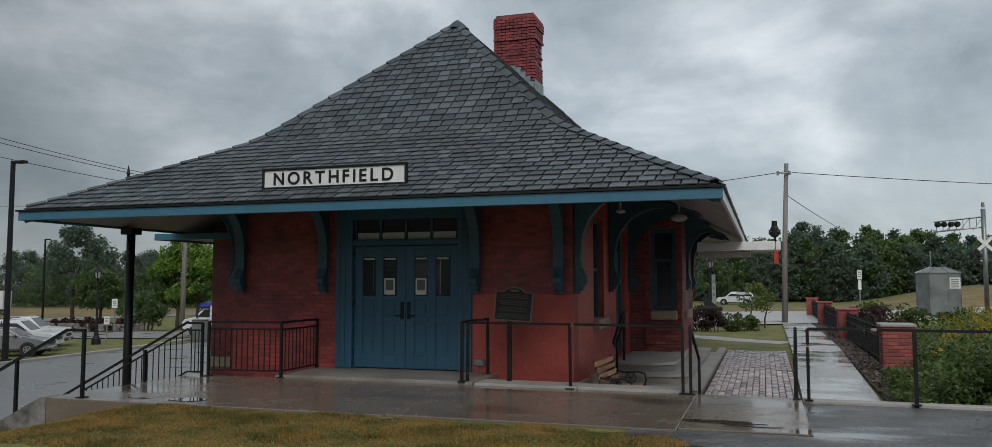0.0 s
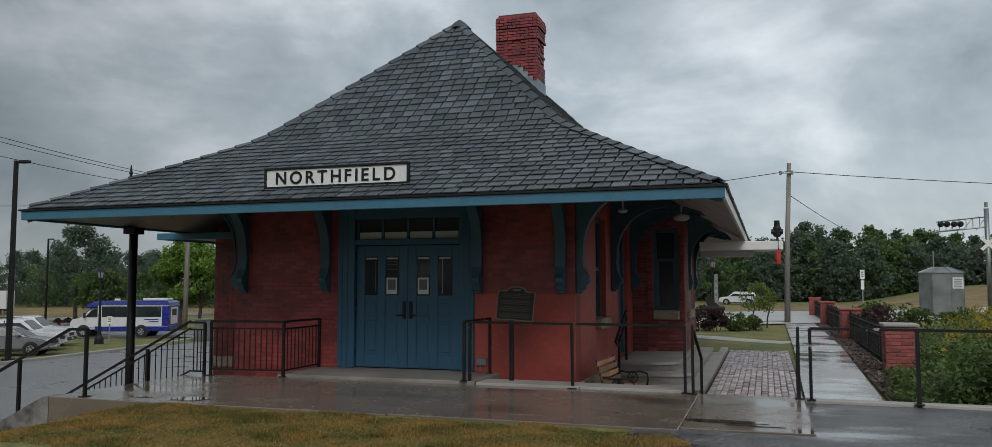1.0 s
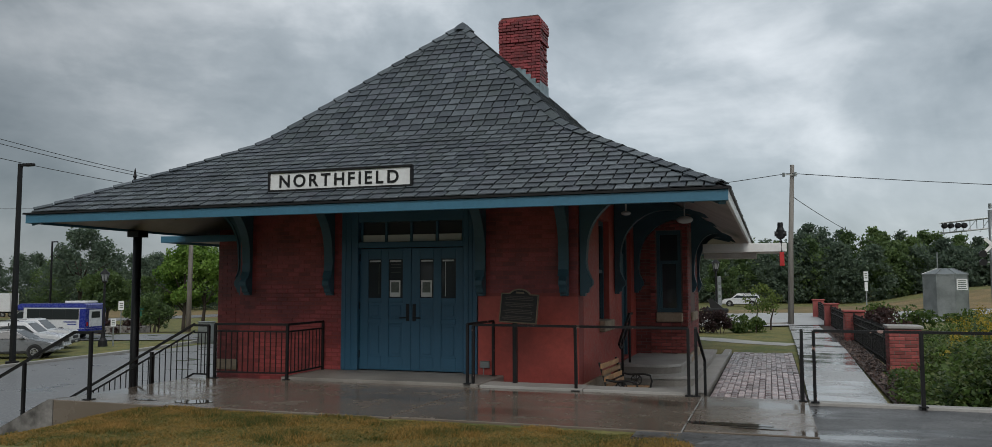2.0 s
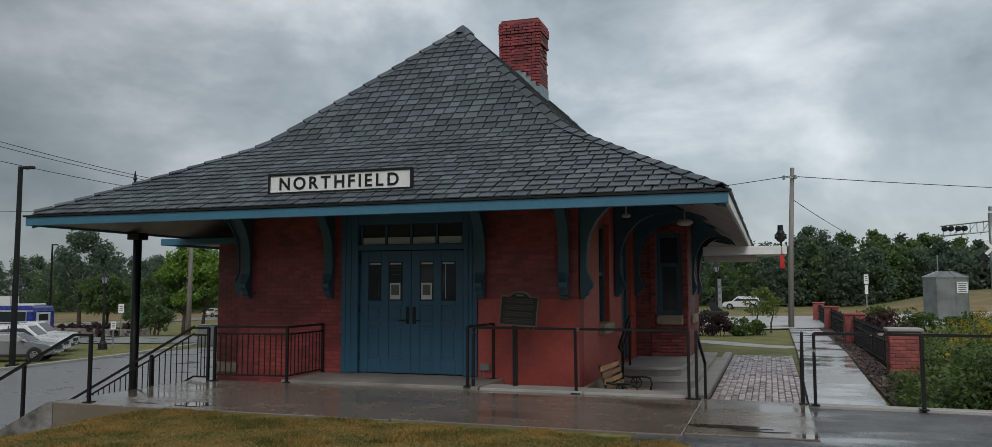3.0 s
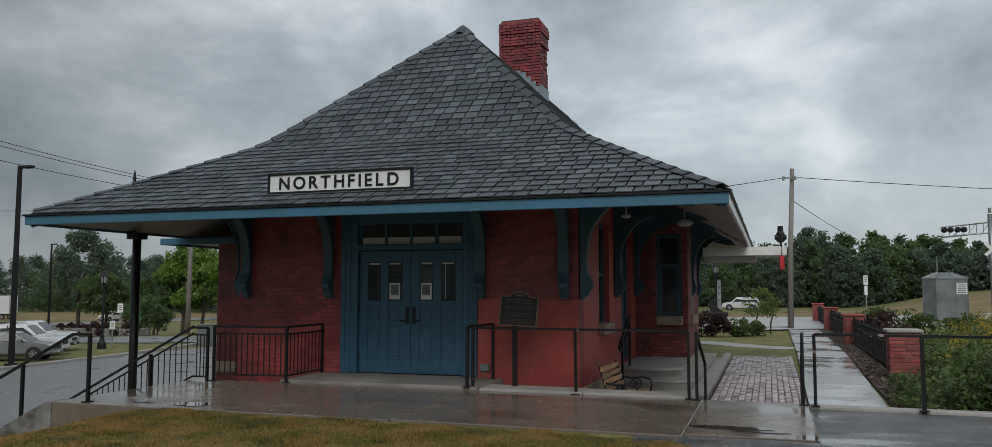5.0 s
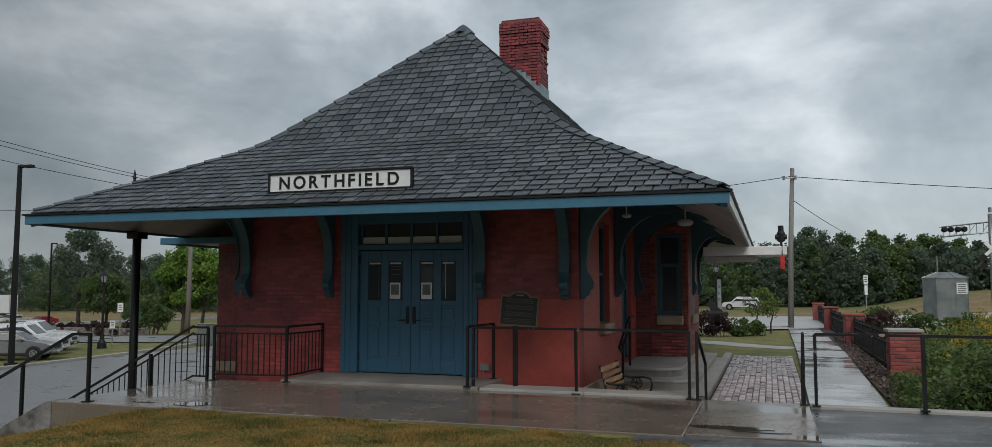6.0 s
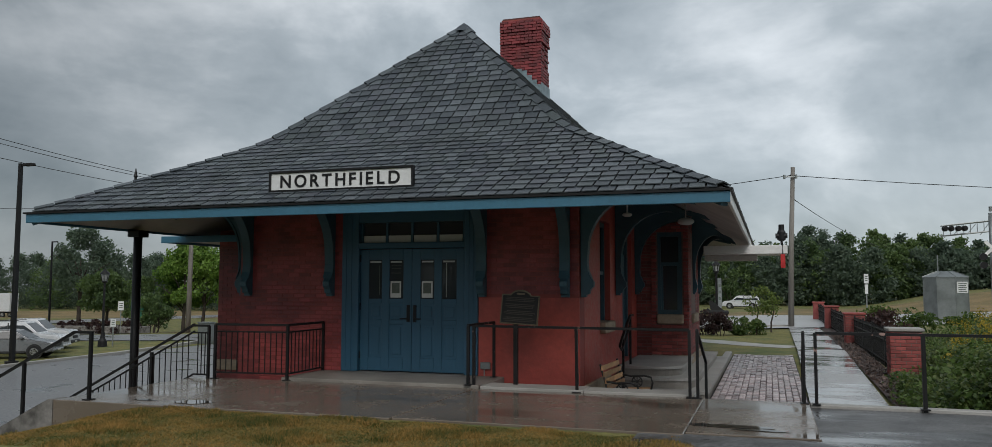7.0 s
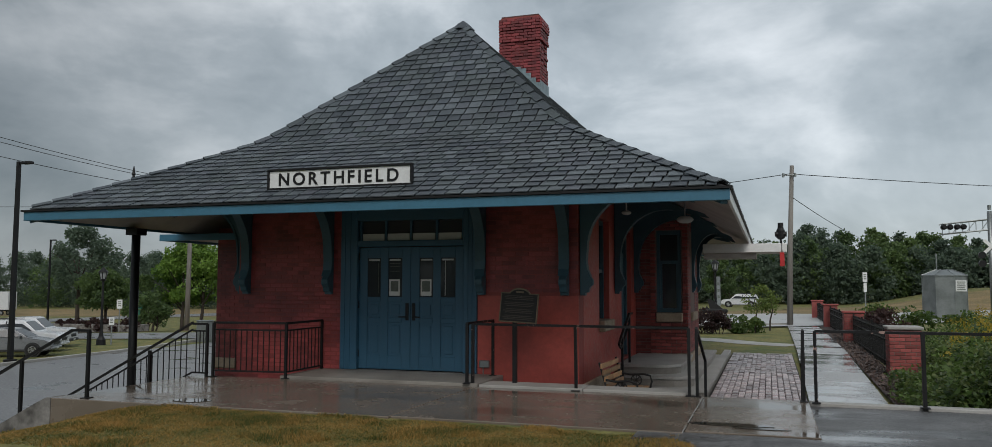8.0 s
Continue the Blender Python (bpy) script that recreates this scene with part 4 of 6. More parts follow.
def roof(dep):
    levels = [0, 0.5, 1.0, 1.5, 2.1, 2.3, 2.5, 2.7, 2.9, 3.6, 4.5, HALF - 0.001]
    bm = bmesh.new()
    rings = []
    for s in levels:
        z = roof_z(s) - 0.02
        rings.append([bm.verts.new(p) for p in ((EX0 + s, EY0 + s, z), (EX1 - s, EY0 + s, z), (EX1 - s, EY1 - s, z), (EX0 + s, EY1 - s, z))])
    for a, b in zip(rings, rings[1:]):
        for k in range(4):
            bm.faces.new((a[k], a[(k + 1) % 4], b[(k + 1) % 4], b[k]))
    bm.faces.new(rings[-1])
    deck = part("roof", bm, "underlay", dep, "flared hipped roof of grey slate shingles")
    # courses by distance along the slope
    us, ss = [0.0], [0.0]
    while ss[-1] < HALF:
        s = ss[-1] + 0.01
        us.append(us[-1] + math.hypot(0.01, roof_z(s) - roof_z(ss[-1])))
        ss.append(s)
    e = 0.187
    widths = (0.205, 0.22, 0.235)
    tiles = {}
    for w in widths:
        tb = box(-w / 2, w / 2, -0.025, e + 0.025, -0.006, 0.006)
        bmesh.ops.bevel(tb, geom=tb.edges[:], offset=0.003, segments=1, affect="EDGES")
        me = bpy.data.meshes.new("shingle")
        tb.to_mesh(me)
        tb.free()
        me.materials.append(M["shingle"])
        tiles[w] = me
    rest, made = [], 0
    rnd = random.Random(5)
    for k in range(int(us[-1] / e) + 1):
        i = int(np.searchsorted(us, k * e))
        j = min(int(np.searchsorted(us, k * e + e)), len(ss) - 1)
        if i >= len(ss) - 1:
            break
        s, z = ss[i], roof_z(ss[i])
        long = min(e + 0.05, us[-1] - k * e)
        if long < 0.08:
            break
        tilt = math.atan2(roof_z(ss[j]) - z, max(ss[j] - s, 0.01))
        for face in ("front", "right", "left", "back"):
            t = s + 0.85 * (ss[j] - s)
            a, b = (EX0 + t, EX1 - t) if face in ("front", "back") else (EY0 + t, EY1 - t)
            if b - a < 0.3:
                continue
            u = a - 0.115 * (k % 2) - rnd.uniform(0.0, 0.03)
            while u < b:
                w = rnd.choice(widths)
                lo, hi = max(u, a), min(u + w - 0.022, b)
                if hi - lo > 0.05:
                    mid = (lo + hi) / 2
                    sink = rnd.uniform(-0.002, 0.004)
                    p, turn = {"front": ((mid, EY0 + s), 0), "right": ((EX1 - s, mid), 90), "left": ((EX0 + s, mid), -90), "back": ((mid, EY1 - s), 180)}[face]
                    m = Matrix.Translation((*p, z + 0.020 + sink)) @ Matrix.Rotation(radians(turn), 4, "Z") @ Matrix.Rotation(tilt - (0.10 if face == "front" else 0.05), 4, "X") @ Matrix.Translation((0, rnd.uniform(-0.008, 0.008), 0))
                    if face == "front" and made < 300 and s > 0.3 and -8.6 < mid < -2.2 and rnd.random() < 0.8:
                        piece("shingle", tiles[w], deck, m @ Matrix.Diagonal(((hi - lo) / w, 1, 1, 1)))
                        made += 1
                    else:
                        rest.append((m @ Matrix.Translation((0, long / 2 - 0.025, 0)), (hi - lo, long, 0.012)))
                u += w
    tagged(boxes_mesh("shingle_course", rest, "shingle", deck), kind="stuff")
    caps = []
    for x, dx, y, dy in ((EX0, 1, EY0, 1), (EX1, -1, EY0, 1), (EX1, -1, EY1, -1), (EX0, 1, EY1, -1)):
        s = 0.07
        while s < HALF - 0.2:
            st = 0.2
            p, q = Vector((x + dx * s, y + dy * s, roof_z(s) + 0.036)), Vector((x + dx * (s + st), y + dy * (s + st), roof_z(s + st) + 0.036))
            d = q - p
            rot = Vector((0, 1, 0)).rotation_difference(Vector((d.x, d.y, 0)).normalized()).to_matrix().to_4x4() @ Matrix.Rotation(math.atan2(d.z, math.hypot(d.x, d.y)) - 0.065, 4, "X")
            lean = math.atan(0.707 * (roof_z(s + st) - roof_z(s)) / st)
            for sg in (-1, 1):
                caps.append((Matrix.Translation((p + q) / 2) @ rot @ Matrix.Rotation(sg * lean, 4, "Y") @ Matrix.Translation((sg * 0.065, 0, 0)), (0.125, d.length - 0.016, 0.014)))
            s += st
    y = EY0 + HALF + 0.22
    while y < EY1 - HALF:
        for sg in (-1, 1):
            caps.append((Matrix.Translation((EX0 + HALF, y, roof_z(HALF) + 0.02)) @ Matrix.Rotation(sg * 0.75, 4, "Y") @ Matrix.Translation((sg * 0.075, 0, 0)), (0.16, 0.29, 0.010)))
        y += 0.28
    tagged(boxes_mesh("hip_cap", caps, "shingle", deck), kind="stuff")
    bm = rod([(-9.99, 11.0, 3.12), (-9.99, 11.0, 3.24), (-9.99, 11.0, 3.26), (-9.99, 11.0, 3.30), (-9.99, 11.0, 3.40)], [0.035, 0.02, 0.034, 0.022, 0.006])
    part("finial", bm, "black", deck, "small black spike finial")
    ax, ay, az = EX0 + HALF, EY0 + HALF, roof_z(HALF)
    part("apex_cap", rod([(ax, ay, az - 0.16), (ax, ay, az - 0.02), (ax, ay, az + 0.045)], [0.25, 0.11, 0.02], seg=8), "shingle", deck, "rounded apex cap")
    return deck


def chimney(dep):
    """Tall panelled brick chimney astride the ridge, with stepped flashing."""
    cx0, cx1, cy0, cy1, top = -6.23, -5.18, 19.0, 19.75, 8.05
    ch = part("chimney", box(cx0 + 0.032, cx1 - 0.032, cy0 + 0.032, cy1 - 0.02, 4.6, top - 0.02), "mortar", dep, "tall red brick chimney with recessed panels")
    ch["label"] = "tall red brick chimney with recessed panels"

    def proud(z):
        if z > 7.90:
            return 0.014
        if z > 7.70:
            return 0.04
        if z > 7.47:
            return 0.012
        if z > 7.37:
            return 0.034
        return 0.0

    full = {}
    count = 0
    for face in ("front", "right"):
        span = cx1 - cx0 if face == "front" else cy1 - cy0
        for u, z, w in brick_rows(0, span, 5.7, top, length=0.2, high=0.062, joint=0.012):
            if count >= 300:
                break
            pr = proud(z)
            # two tiers of sunk panels under the corbel
            if (7.13 < z < 7.36 or 6.84 < z < 7.06) and any(a < u / span < b for a, b in ((0.36, 0.60), (0.02, 0.14), (0.72, 0.95))[:1 if face == "front" else 3]):
                pr = -0.024
            if (face == "front" and z < 6.42) or z < 6.2:
                continue
            key = round(w, 2)
            if key not in full:
                full[key] = block_data("brick", key, 0.08, 0.062, "chimbrick", 0.005)
            p = (cx0 + u, cy0 + 0.035 - pr, z) if face == "front" else (cx1 - 0.035 + pr, cy0 + u, z)
            piece("brick", full[key], ch, Matrix.Translation(p) @ Matrix.Rotation(0 if face == "front" else math.pi / 2, 4, "Z"))
            count += 1
    part("crown_slab", box(cx0 + 0.05, cx1 - 0.05, cy0 + 0.05, cy1 - 0.05, top - 0.03, top + 0.02), "darkmortar", ch)
    for i in range(5):
        x = -5.80 + 0.125 * i
        zr = min(roof_z(EX1 - x), roof_z(HALF) - 0.04)
        part("flashing", box(x, min(x + 0.145, cx1), cy0 - 0.035 - 0.002 * i, cy0 - 0.012, zr - 0.12, zr + 0.10, bevel=0.003), "flash", ch, "stepped zinc flashing")
    part("flashing", box(cx1 + 0.008, cx1 + 0.02, cy0 - 0.03, cy1, roof_z(EX1 - cx1) - 0.1, roof_z(EX1 - cx1) + 0.27), "flash", ch, "zinc side flashing")
    return ch


DEPOT, FRONT_WALL, SIDE_WALL, WING, BAY = depot()
doors(DEPOT)
ROOF = roof(DEPOT)
CHIMNEY = chimney(DEPOT)


# ---- railings ----
def tube(name, pts, r, parent, material="black"):
    return part(name, rod(pts, r, square=True), material, parent)


def rail_run(parent, a, b, z0, high=0.88, balusters=0, low=0.1, posts=(True, True), z1=None, coat="black"):
    """Top rail, end posts and balusters from a to b, both (x, y); z0 and z1 are the heights of the floor at both ends."""
    z1 = z0 if z1 is None else z1
    A, B = Vector((*a, z0)), Vector((*b, z1))
    up = Vector((0, 0, high))
    tube("top_rail", [A + up, B + up], 0.017, parent, coat)
    for p, want in ((A, posts[0]), (B, posts[1])):
        if want:
            tube("post", [p, p + up], 0.019, parent, coat)
            part("foot_plate", box(p.x - 0.05, p.x + 0.05, p.y - 0.05, p.y + 0.05, p.z, p.z + 0.012), "black", parent)
    if balusters:
        d = Vector((0, 0, low))
        e = Vector((0, 0, high - 0.11))
        tube("bottom_rail", [A + d, B + d], 0.012, parent)
        tube("upper_rail", [A + e, B + e], 0.012, parent)
        for i in range(1, balusters + 1):
            p = A.lerp(B, i / (balusters + 1))
            tube("baluster", [p + d, p + e], 0.006, parent)


def railings():
    r = tagged(empty("handrail"), "black steel balustrade returning to the wall by the doors", "railing")
    rail_run(r, (-8.31, 10.98), (-7.08, 11.10), 0.0, high=0.845, balusters=12)
    rail_run(r, (-7.08, 11.10), (-7.13, 12.25), 0.0, high=0.845, balusters=9, posts=(False, True))
    r = tagged(empty("stair_rail"), "black steel stair balustrade going down to the lot", "railing")
    rail_run(r, (-8.41, 10.95), (-8.68, 10.95), -0.04, high=0.86, balusters=3, posts=(True, False))
    rail_run(r, (-8.68, 10.95), (-12.2, 10.95), -0.04, z1=-1.84, balusters=31, posts=(False, True))
    tube("post", [(-9.5, 10.95, -0.6), (-9.5, 10.95, 0.38)], 0.022, r)
    tube("post", [(-10.75, 10.95, -1.25), (-10.75, 10.95, -0.24)], 0.022, r)
    r = tagged(empty("stair_rail"), "black steel handrail on the concrete cheek wall", "railing")
    tube("post", [(-8.26, 8.42, 0.0), (-8.26, 8.42, 0.86)], 0.019, r)
    tube("post", [(-9.35, 8.42, -0.36), (-9.35, 8.42, 0.43)], 0.019, r)
    tube("post", [(-11.4, 8.42, -1.38), (-11.4, 8.42, -0.56)], 0.019, r)
    tube("top_rail", [(-8.24, 8.42, 0.85), (-8.53, 8.42, 0.85), (-9.78, 8.42, 0.235), (-12.2, 8.42, -0.96)], 0.017, r)
    part("foot_plate", box(-8.31, -8.21, 8.36, 8.48, 0.0, 0.012), "black", r)
    r = tagged(empty("handrail"), "black steel guard rail with chipped paint along the platform", "railing")
    rail_run(r, (-4.06, 11.18), (-1.03, 11.06), 0.0, posts=(True, True), coat="chipped")
    tube("post", [(-2.55, 11.16, 0.0), (-2.55, 11.12, 0.88)], 0.02, r, "chipped")
    part("foot_plate", box(-2.61, -2.49, 11.08, 11.20, 0.0, 0.012), "black", r)
    rail_run(r, (-4.13, 11.13), (-4.10, 12.20), 0.04, high=0.85, posts=(True, True), coat="chipped")
    r = tagged(empty("step_rail"), "black steel handrail of the plaza steps", "railing")
    rail_run(r, (-0.93, 11.05), (-0.90, 12.1), 0.0, z1=-0.5, posts=(True, True))
    r = tagged(empty("step_rail"), "black steel handrail of the plaza steps", "railing")
    rail_run(r, (0.36, 11.02), (0.38, 12.1), 0.0, z1=-0.5, posts=(True, True))
    r = tagged(empty("handrail"), "black steel guard rail beside the asphalt drive", "railing")
    rail_run(r, (0.50, 11.0), (4.2, 10.92), -0.005, posts=(True, False), coat="chipped")
    for x in (1.70, 3.0, 4.2):
        tube("post", [(x, 10.97, -0.05), (x, 10.97, 0.875)], 0.022, r)
        part("foot_plate", box(x - 0.05, x + 0.05, 10.92, 11.02, -0.01, 0.005), "black", r)
    r = tagged(empty("retaining_kerb", 0, 0, 0), "pale concrete edge of the asphalt drive", "kerb", kind="structure")
    part("kerb_stone", box(0.43, 6.0, 10.98, 11.16, -0.8, 0.0, bevel=0.01), "dry_concrete", r)
    part("kerb_stone", box(6.01, 14.0, 10.98, 11.16, -0.8, 0.0, bevel=0.01), "dry_concrete", r)


railings()

# eave post down to the lot
ep = tagged(empty("eave_post", -10.93, 12.15, LOT), "black steel post holding up the roof corner", "post")
part("shaft", rod([(0, 0, 0), (0, 0, SOFFIT - LOT - 0.1)], 0.075, seg=16), "black", ep, smooth=True)
part("capital", box(-0.13, 0.13, -0.13, 0.13, SOFFIT - LOT - 0.12, SOFFIT - LOT, bevel=0.01), "black", ep)
part("base", box(-0.14, 0.14, -0.14, 0.14, -0.02, 0.05, bevel=0.01), "black", ep)


# ---- station name board ----
def name_board():
    x0, x1, z0, z1, y = -6.92, -4.62, 2.80, 3.11, 10.28
    b = tagged(empty("name_board"), "white station name board with black frame on the roof", "sign")
    part("board", box(x0 + 0.03, x1 - 0.03, y, y + 0.03, z0 + 0.03, z1 - 0.03), "signwhite", b)
    for q in ((x0, x1, z0, z0 + 0.034), (x0, x1, z1 - 0.034, z1)):
        part("frame", box(q[0], q[1], y - 0.025, y + 0.04, q[2], q[3], bevel=0.005), "black", b)
    for q in ((x0, x0 + 0.034), (x1 - 0.034, x1)):
        part("frame", box(q[0], q[1], y - 0.024, y + 0.039, z0 + 0.035, z1 - 0.035, bevel=0.005), "black", b)
    for x in (x0 + 0.35, x1 - 0.35):
        part("stay", box(x - 0.02, x + 0.02, y + 0.041, y + 0.09, z0 - 0.05, z0 + 0.1), "black", b)
    meshes = []
    for ch in "NORTHFIELD":
        c = bpy.data.curves.new("letter", "FONT")
        c.body, c.size, c.extrude, c.offset = ch, 0.25, 0.005, 0.0045
        t = bpy.data.objects.new("letter", c)
        scene.collection.objects.link(t)
        me = bpy.data.meshes.new_from_object(t.evaluated_get(bpy.context.evaluated_depsgraph_get()))
        bpy.data.objects.remove(t)
        me.materials.clear()
        me.materials.append(M["black"])
        xs = [v.co.x for v in me.vertices]
        meshes.append((me, min(xs), max(xs)))
    wide = 1.02
    total = sum(hi - lo for _, lo, hi in meshes) * wide
    gap = (x1 - x0 - 0.40 - total) / (len(meshes) - 1)
    x = x0 + 0.19
    for k, (me, lo, hi) in enumerate(meshes):
        x -= 0.022 if k == 3 else 0
        piece("letter", me, b, Matrix.Translation((x - lo * wide, y - 0.006, z0 + 0.07)) @ Matrix.Rotation(math.pi / 2, 4, "X") @ Matrix.Diagonal((wide, 1, 1, 1)))
        x += (hi - lo) * wide + gap + 0.0025


name_board()


def plaque():
    p = tagged(empty("history_plaque", -3.46, 11.47, 0.0), "dark bronze historical plaque with arched top on a post", "plaque")
    part("post", rod([(-0.07, 0.03, -0.3), (-0.07, 0.03, 0.92)], 0.03, square=True), "black", p)
    m = Matrix.Translation((0.0, 0, 1.11)) @ Matrix.Rotation(radians(3), 4, "Y") @ Matrix.Rotation(radians(82), 4, "X")

    def arch(w, h, top):
        return [(-w, -h), (w, -h), (w, h), (0.55 * w, h)] + [(0.5 * w * math.cos(a), h + top * math.sin(a)) for a in (0.5, 0.9, 1.3, 1.85, 2.25, 2.65)] + [(-0.55 * w, h), (-w, h)]

    part("border", prism(arch(0.285, 0.215, 0.075), 0.03, m), "bronze_edge", p, "raised bronze border")
    part("plate", prism(arch(0.268, 0.198, 0.068), 0.034, m), "bronze", p)
    rnd = random.Random(3)
    for i in range(15):
        h = 0.17 - 0.024 * i
        if i in (3, 7, 11):
            continue
        w = rnd.uniform(0.19, 0.235)
        part("text_line", prism([(-w, h - 0.006), (w, h - 0.006), (w, h + 0.006), (-w, h + 0.006)], 0.037, m), "bronze_text", p)
    part("text_line", prism([(-0.06, 0.215), (0.06, 0.215), (0.06, 0.24), (-0.06, 0.24)], 0.037, m), "bronze_edge", p)


plaque()

# outlet box and a few loose things on the walls
ob = tagged(empty("outlet_box", -4.28, Y0 - 0.006, 0.2), "grey weatherproof outlet box on the brick wall", "outlet box")
part("box", box(-0.08, 0.08, -0.05, 0.0, -0.05, 0.06, bevel=0.008), "steel", ob)
part("conduit", rod([(-0.02, -0.025, -0.05), (-0.02, -0.025, -0.17)], 0.01), "steel", ob)


# ---- side steps and plaza ----
def rounded(x0, x1, y0, y1, r):
    pts = [(x0, y0), (x1 - r, y0)]
    pts += [(x1 - r + r * math.sin(a), y0 + r - r * math.cos(a)) for a in [math.pi / 16 * k for k in range(1, 9)]]
    return pts + [(x1, y1), (x0, y1)]


def side_steps():
    s = tagged(empty("side_steps"), "rounded concrete steps to the side door", "steps", kind="structure")
    for x1, y0, y1, z, r in ((-1.60, 15.35, 17.89, -0.01, 0.5), (-1.33, 15.05, 21.6, -0.18, 0.4), (-1.09, 14.75, 22.4, -0.36, 0.12)):
        part("step", prism(rounded(X1 + 0.065, x1, y0, y1, r), z + 0.65, Matrix.Translation((0, 0, (z - 0.75) / 2))), "pad_concrete", s)
        part("nosing", prism(rounded(X1 + 0.065, x1 + 0.03, y0 - 0.03, y1, r + 0.03), 0.05, Matrix.Translation((0, 0, z - 0.025))), "dry_concrete", s)
    part("edge_kerb", box(-1.30, -1.10, 22.41, 25.0, -0.7, -0.42, bevel=0.02), "dry_concrete", s, "pale concrete kerb beside the plaza")
    r = tagged(empty("step_rail"), "black steel handrail of the side steps", "railing")
    x = -2.54
    tube("post", [(x, 14.85, -0.36), (x, 14.85, 0.56)], 0.02, r)
    tube("post", [(x, 15.65, -0.01), (x, 15.65, 0.90)], 0.02, r)
    tube("top_rail", [(x, 16.0, 0.90), (x, 15.65, 0.90), (x, 14.7, 0.50), (x, 14.5, 0.40)], 0.02, r)
    tube("mid_rail", [(x, 15.65, 0.72), (x, 14.7, 0.32), (x, 14.5, 0.40)], 0.016, r)


side_steps()


def bench():
    b = tagged(empty("garden_bench", -2.20, 13.15, -0.56, -3), "weathered bench of wooden slats in a cast iron frame", "bench")
    b.scale = (0.85, 0.85, 0.85)
    n = 1.36
    for i in range(4):
        part("seat_slat", box(-0.13 + 0.115 * i, -0.03 + 0.115 * i, -n / 2, n / 2, 0.405 - 0.01 * (i < 2), 0.43 - 0.01 * (i < 2), bevel=0.006), "wood", b)
    for i in range(4):
        z, x = 0.50 + 0.115 * i, -0.20 - 0.035 * i
        part("back_slat", box(x - 0.013, x + 0.013, -n / 2, n / 2, z, z + 0.09, bevel=0.006), "wood", b)
    for y in (-n / 2 + 0.03, n / 2 - 0.03):
        fr = part("end_frame", rod([(-0.34, y, 0.0), (-0.24, y, 0.25), (-0.19, y, 0.42), (-0.25, y, 0.65), (-0.34, y, 0.96)], 0.02), "iron", b, "black cast iron end")
        part("front_leg", rod([(0.38, y, 0.0), (0.31, y, 0.22), (0.33, y, 0.4)], 0.02), "iron", fr)
        part("seat_bearer", rod([(-0.2, y, 0.385), (0.33, y, 0.385)], 0.015), "iron", fr)
        part("arm", rod([(-0.25, y, 0.66), (-0.05, y, 0.63), (0.2, y, 0.65), (0.33, y, 0.62), (0.36, y, 0.52), (0.33, y, 0.4)], 0.02), "iron", fr)
        ring = [(0.06 + 0.1 * math.cos(a), y, 0.53 + 0.1 * math.sin(a)) for a in [k * math.pi / 8 for k in range(17)]]
        part("medallion", rod(ring, 0.013), "iron", fr)
        for k in range(4):
            a = k * math.pi / 4
            part("spoke", rod([(0.06 - 0.1 * math.cos(a), y, 0.53 - 0.1 * math.sin(a)), (0.06 + 0.1 * math.cos(a), y, 0.53 + 0.1 * math.sin(a))], 0.009), "iron", fr)


tagged(part("bench_pad", box(X1 + 0.055, -1.05, 11.63, 14.74, -0.8, -0.56, bevel=0.01), "pad_concrete"), "pale concrete pad under the bench", "paving", kind="structure")
bench()

plaza = tagged(part("plaza", box(-1.075, 0.575, 11.8, 25.1, -0.7, -0.53), "joint"), "wet reddish brick paver plaza", "paving", kind="structure")


def pavers():
    """Worn pavers laid lengthwise away from the platform, each row shifted by half a stone."""
    data = block_data("paver", 0.105, 0.186, 0.05, "paver", 0.012)
    rest, made, x, k = [], 0, -1.04, 0
    while x + 0.1 < 0.575:
        y = 11.9 + (0.11 if k % 2 else 0)
        while y < 24.9:
            p = (x + 0.055, y + 0.11, -0.522 + random.uniform(-0.007, 0.007))
            m = Matrix.Translation(p) @ Euler((random.uniform(-0.03, 0.03), random.uniform(-0.05, 0.05), random.uniform(-0.04, 0.04))).to_matrix().to_4x4()
            if made < 300 and 14.8 < y < 19.2:
                piece("paver", data, plaza, m)
                made += 1
            else:
                rest.append((m, (0.103, 0.186, 0.05)))
            y += 0.222 + random.uniform(-0.006, 0.006)
        x += 0.114
        k += 1
    tagged(boxes_mesh("paver_field", rest, "paver", plaza), kind="stuff")


# ---- garden wall piers and fence ----
PIERS = (19.7, 31.0, 42.3, 53.4)


def garden_pier(y, near):
    x0, x1, z0 = 2.42, 3.06, -0.75
    p = tagged(empty("garden_pier", 0, 0, 0), "square red brick fence pier with a pale stone cap" if y < 25 else "square red brick fence pier with a brick cap", "fence pier", group="garden fence piers")
    core = part("core", box(x0 + 0.012, x1 - 0.012, y + 0.012, y + 0.63, z0, 0.49), "rawmortar", p)
    part("cap", box(x0 - 0.04, x1 + 0.04, y - 0.04, y + 0.68, 0.49, 0.56, bevel=0.015), "dry_concrete" if y < 25 else "rawbrick", p, "pale stone cap" if y < 25 else "brick cap")
    if near:
        full = {}
        for face in ("front", "left"):
            for u, z, w in brick_rows(0, 0.64, -0.6, 0.49, length=0.2, high=0.065, joint=0.012):
                key = round(w, 2)
                if key not in full:
                    full[key] = block_data("brick", key, 0.05, 0.065, "rawbrick", 0.005)
                q = (x0 + u, y + 0.025, z) if face == "front" else (x0 + 0.025, y + u, z)
                piece("brick", full[key], core, Matrix.Translation(q) @ Matrix.Rotation(0 if face == "front" else math.pi / 2, 4, "Z"))
    else:
        core.data.materials[0] = M["rawbrick"]


for i, y in enumerate(PIERS):
    garden_pier(y, i < 2)


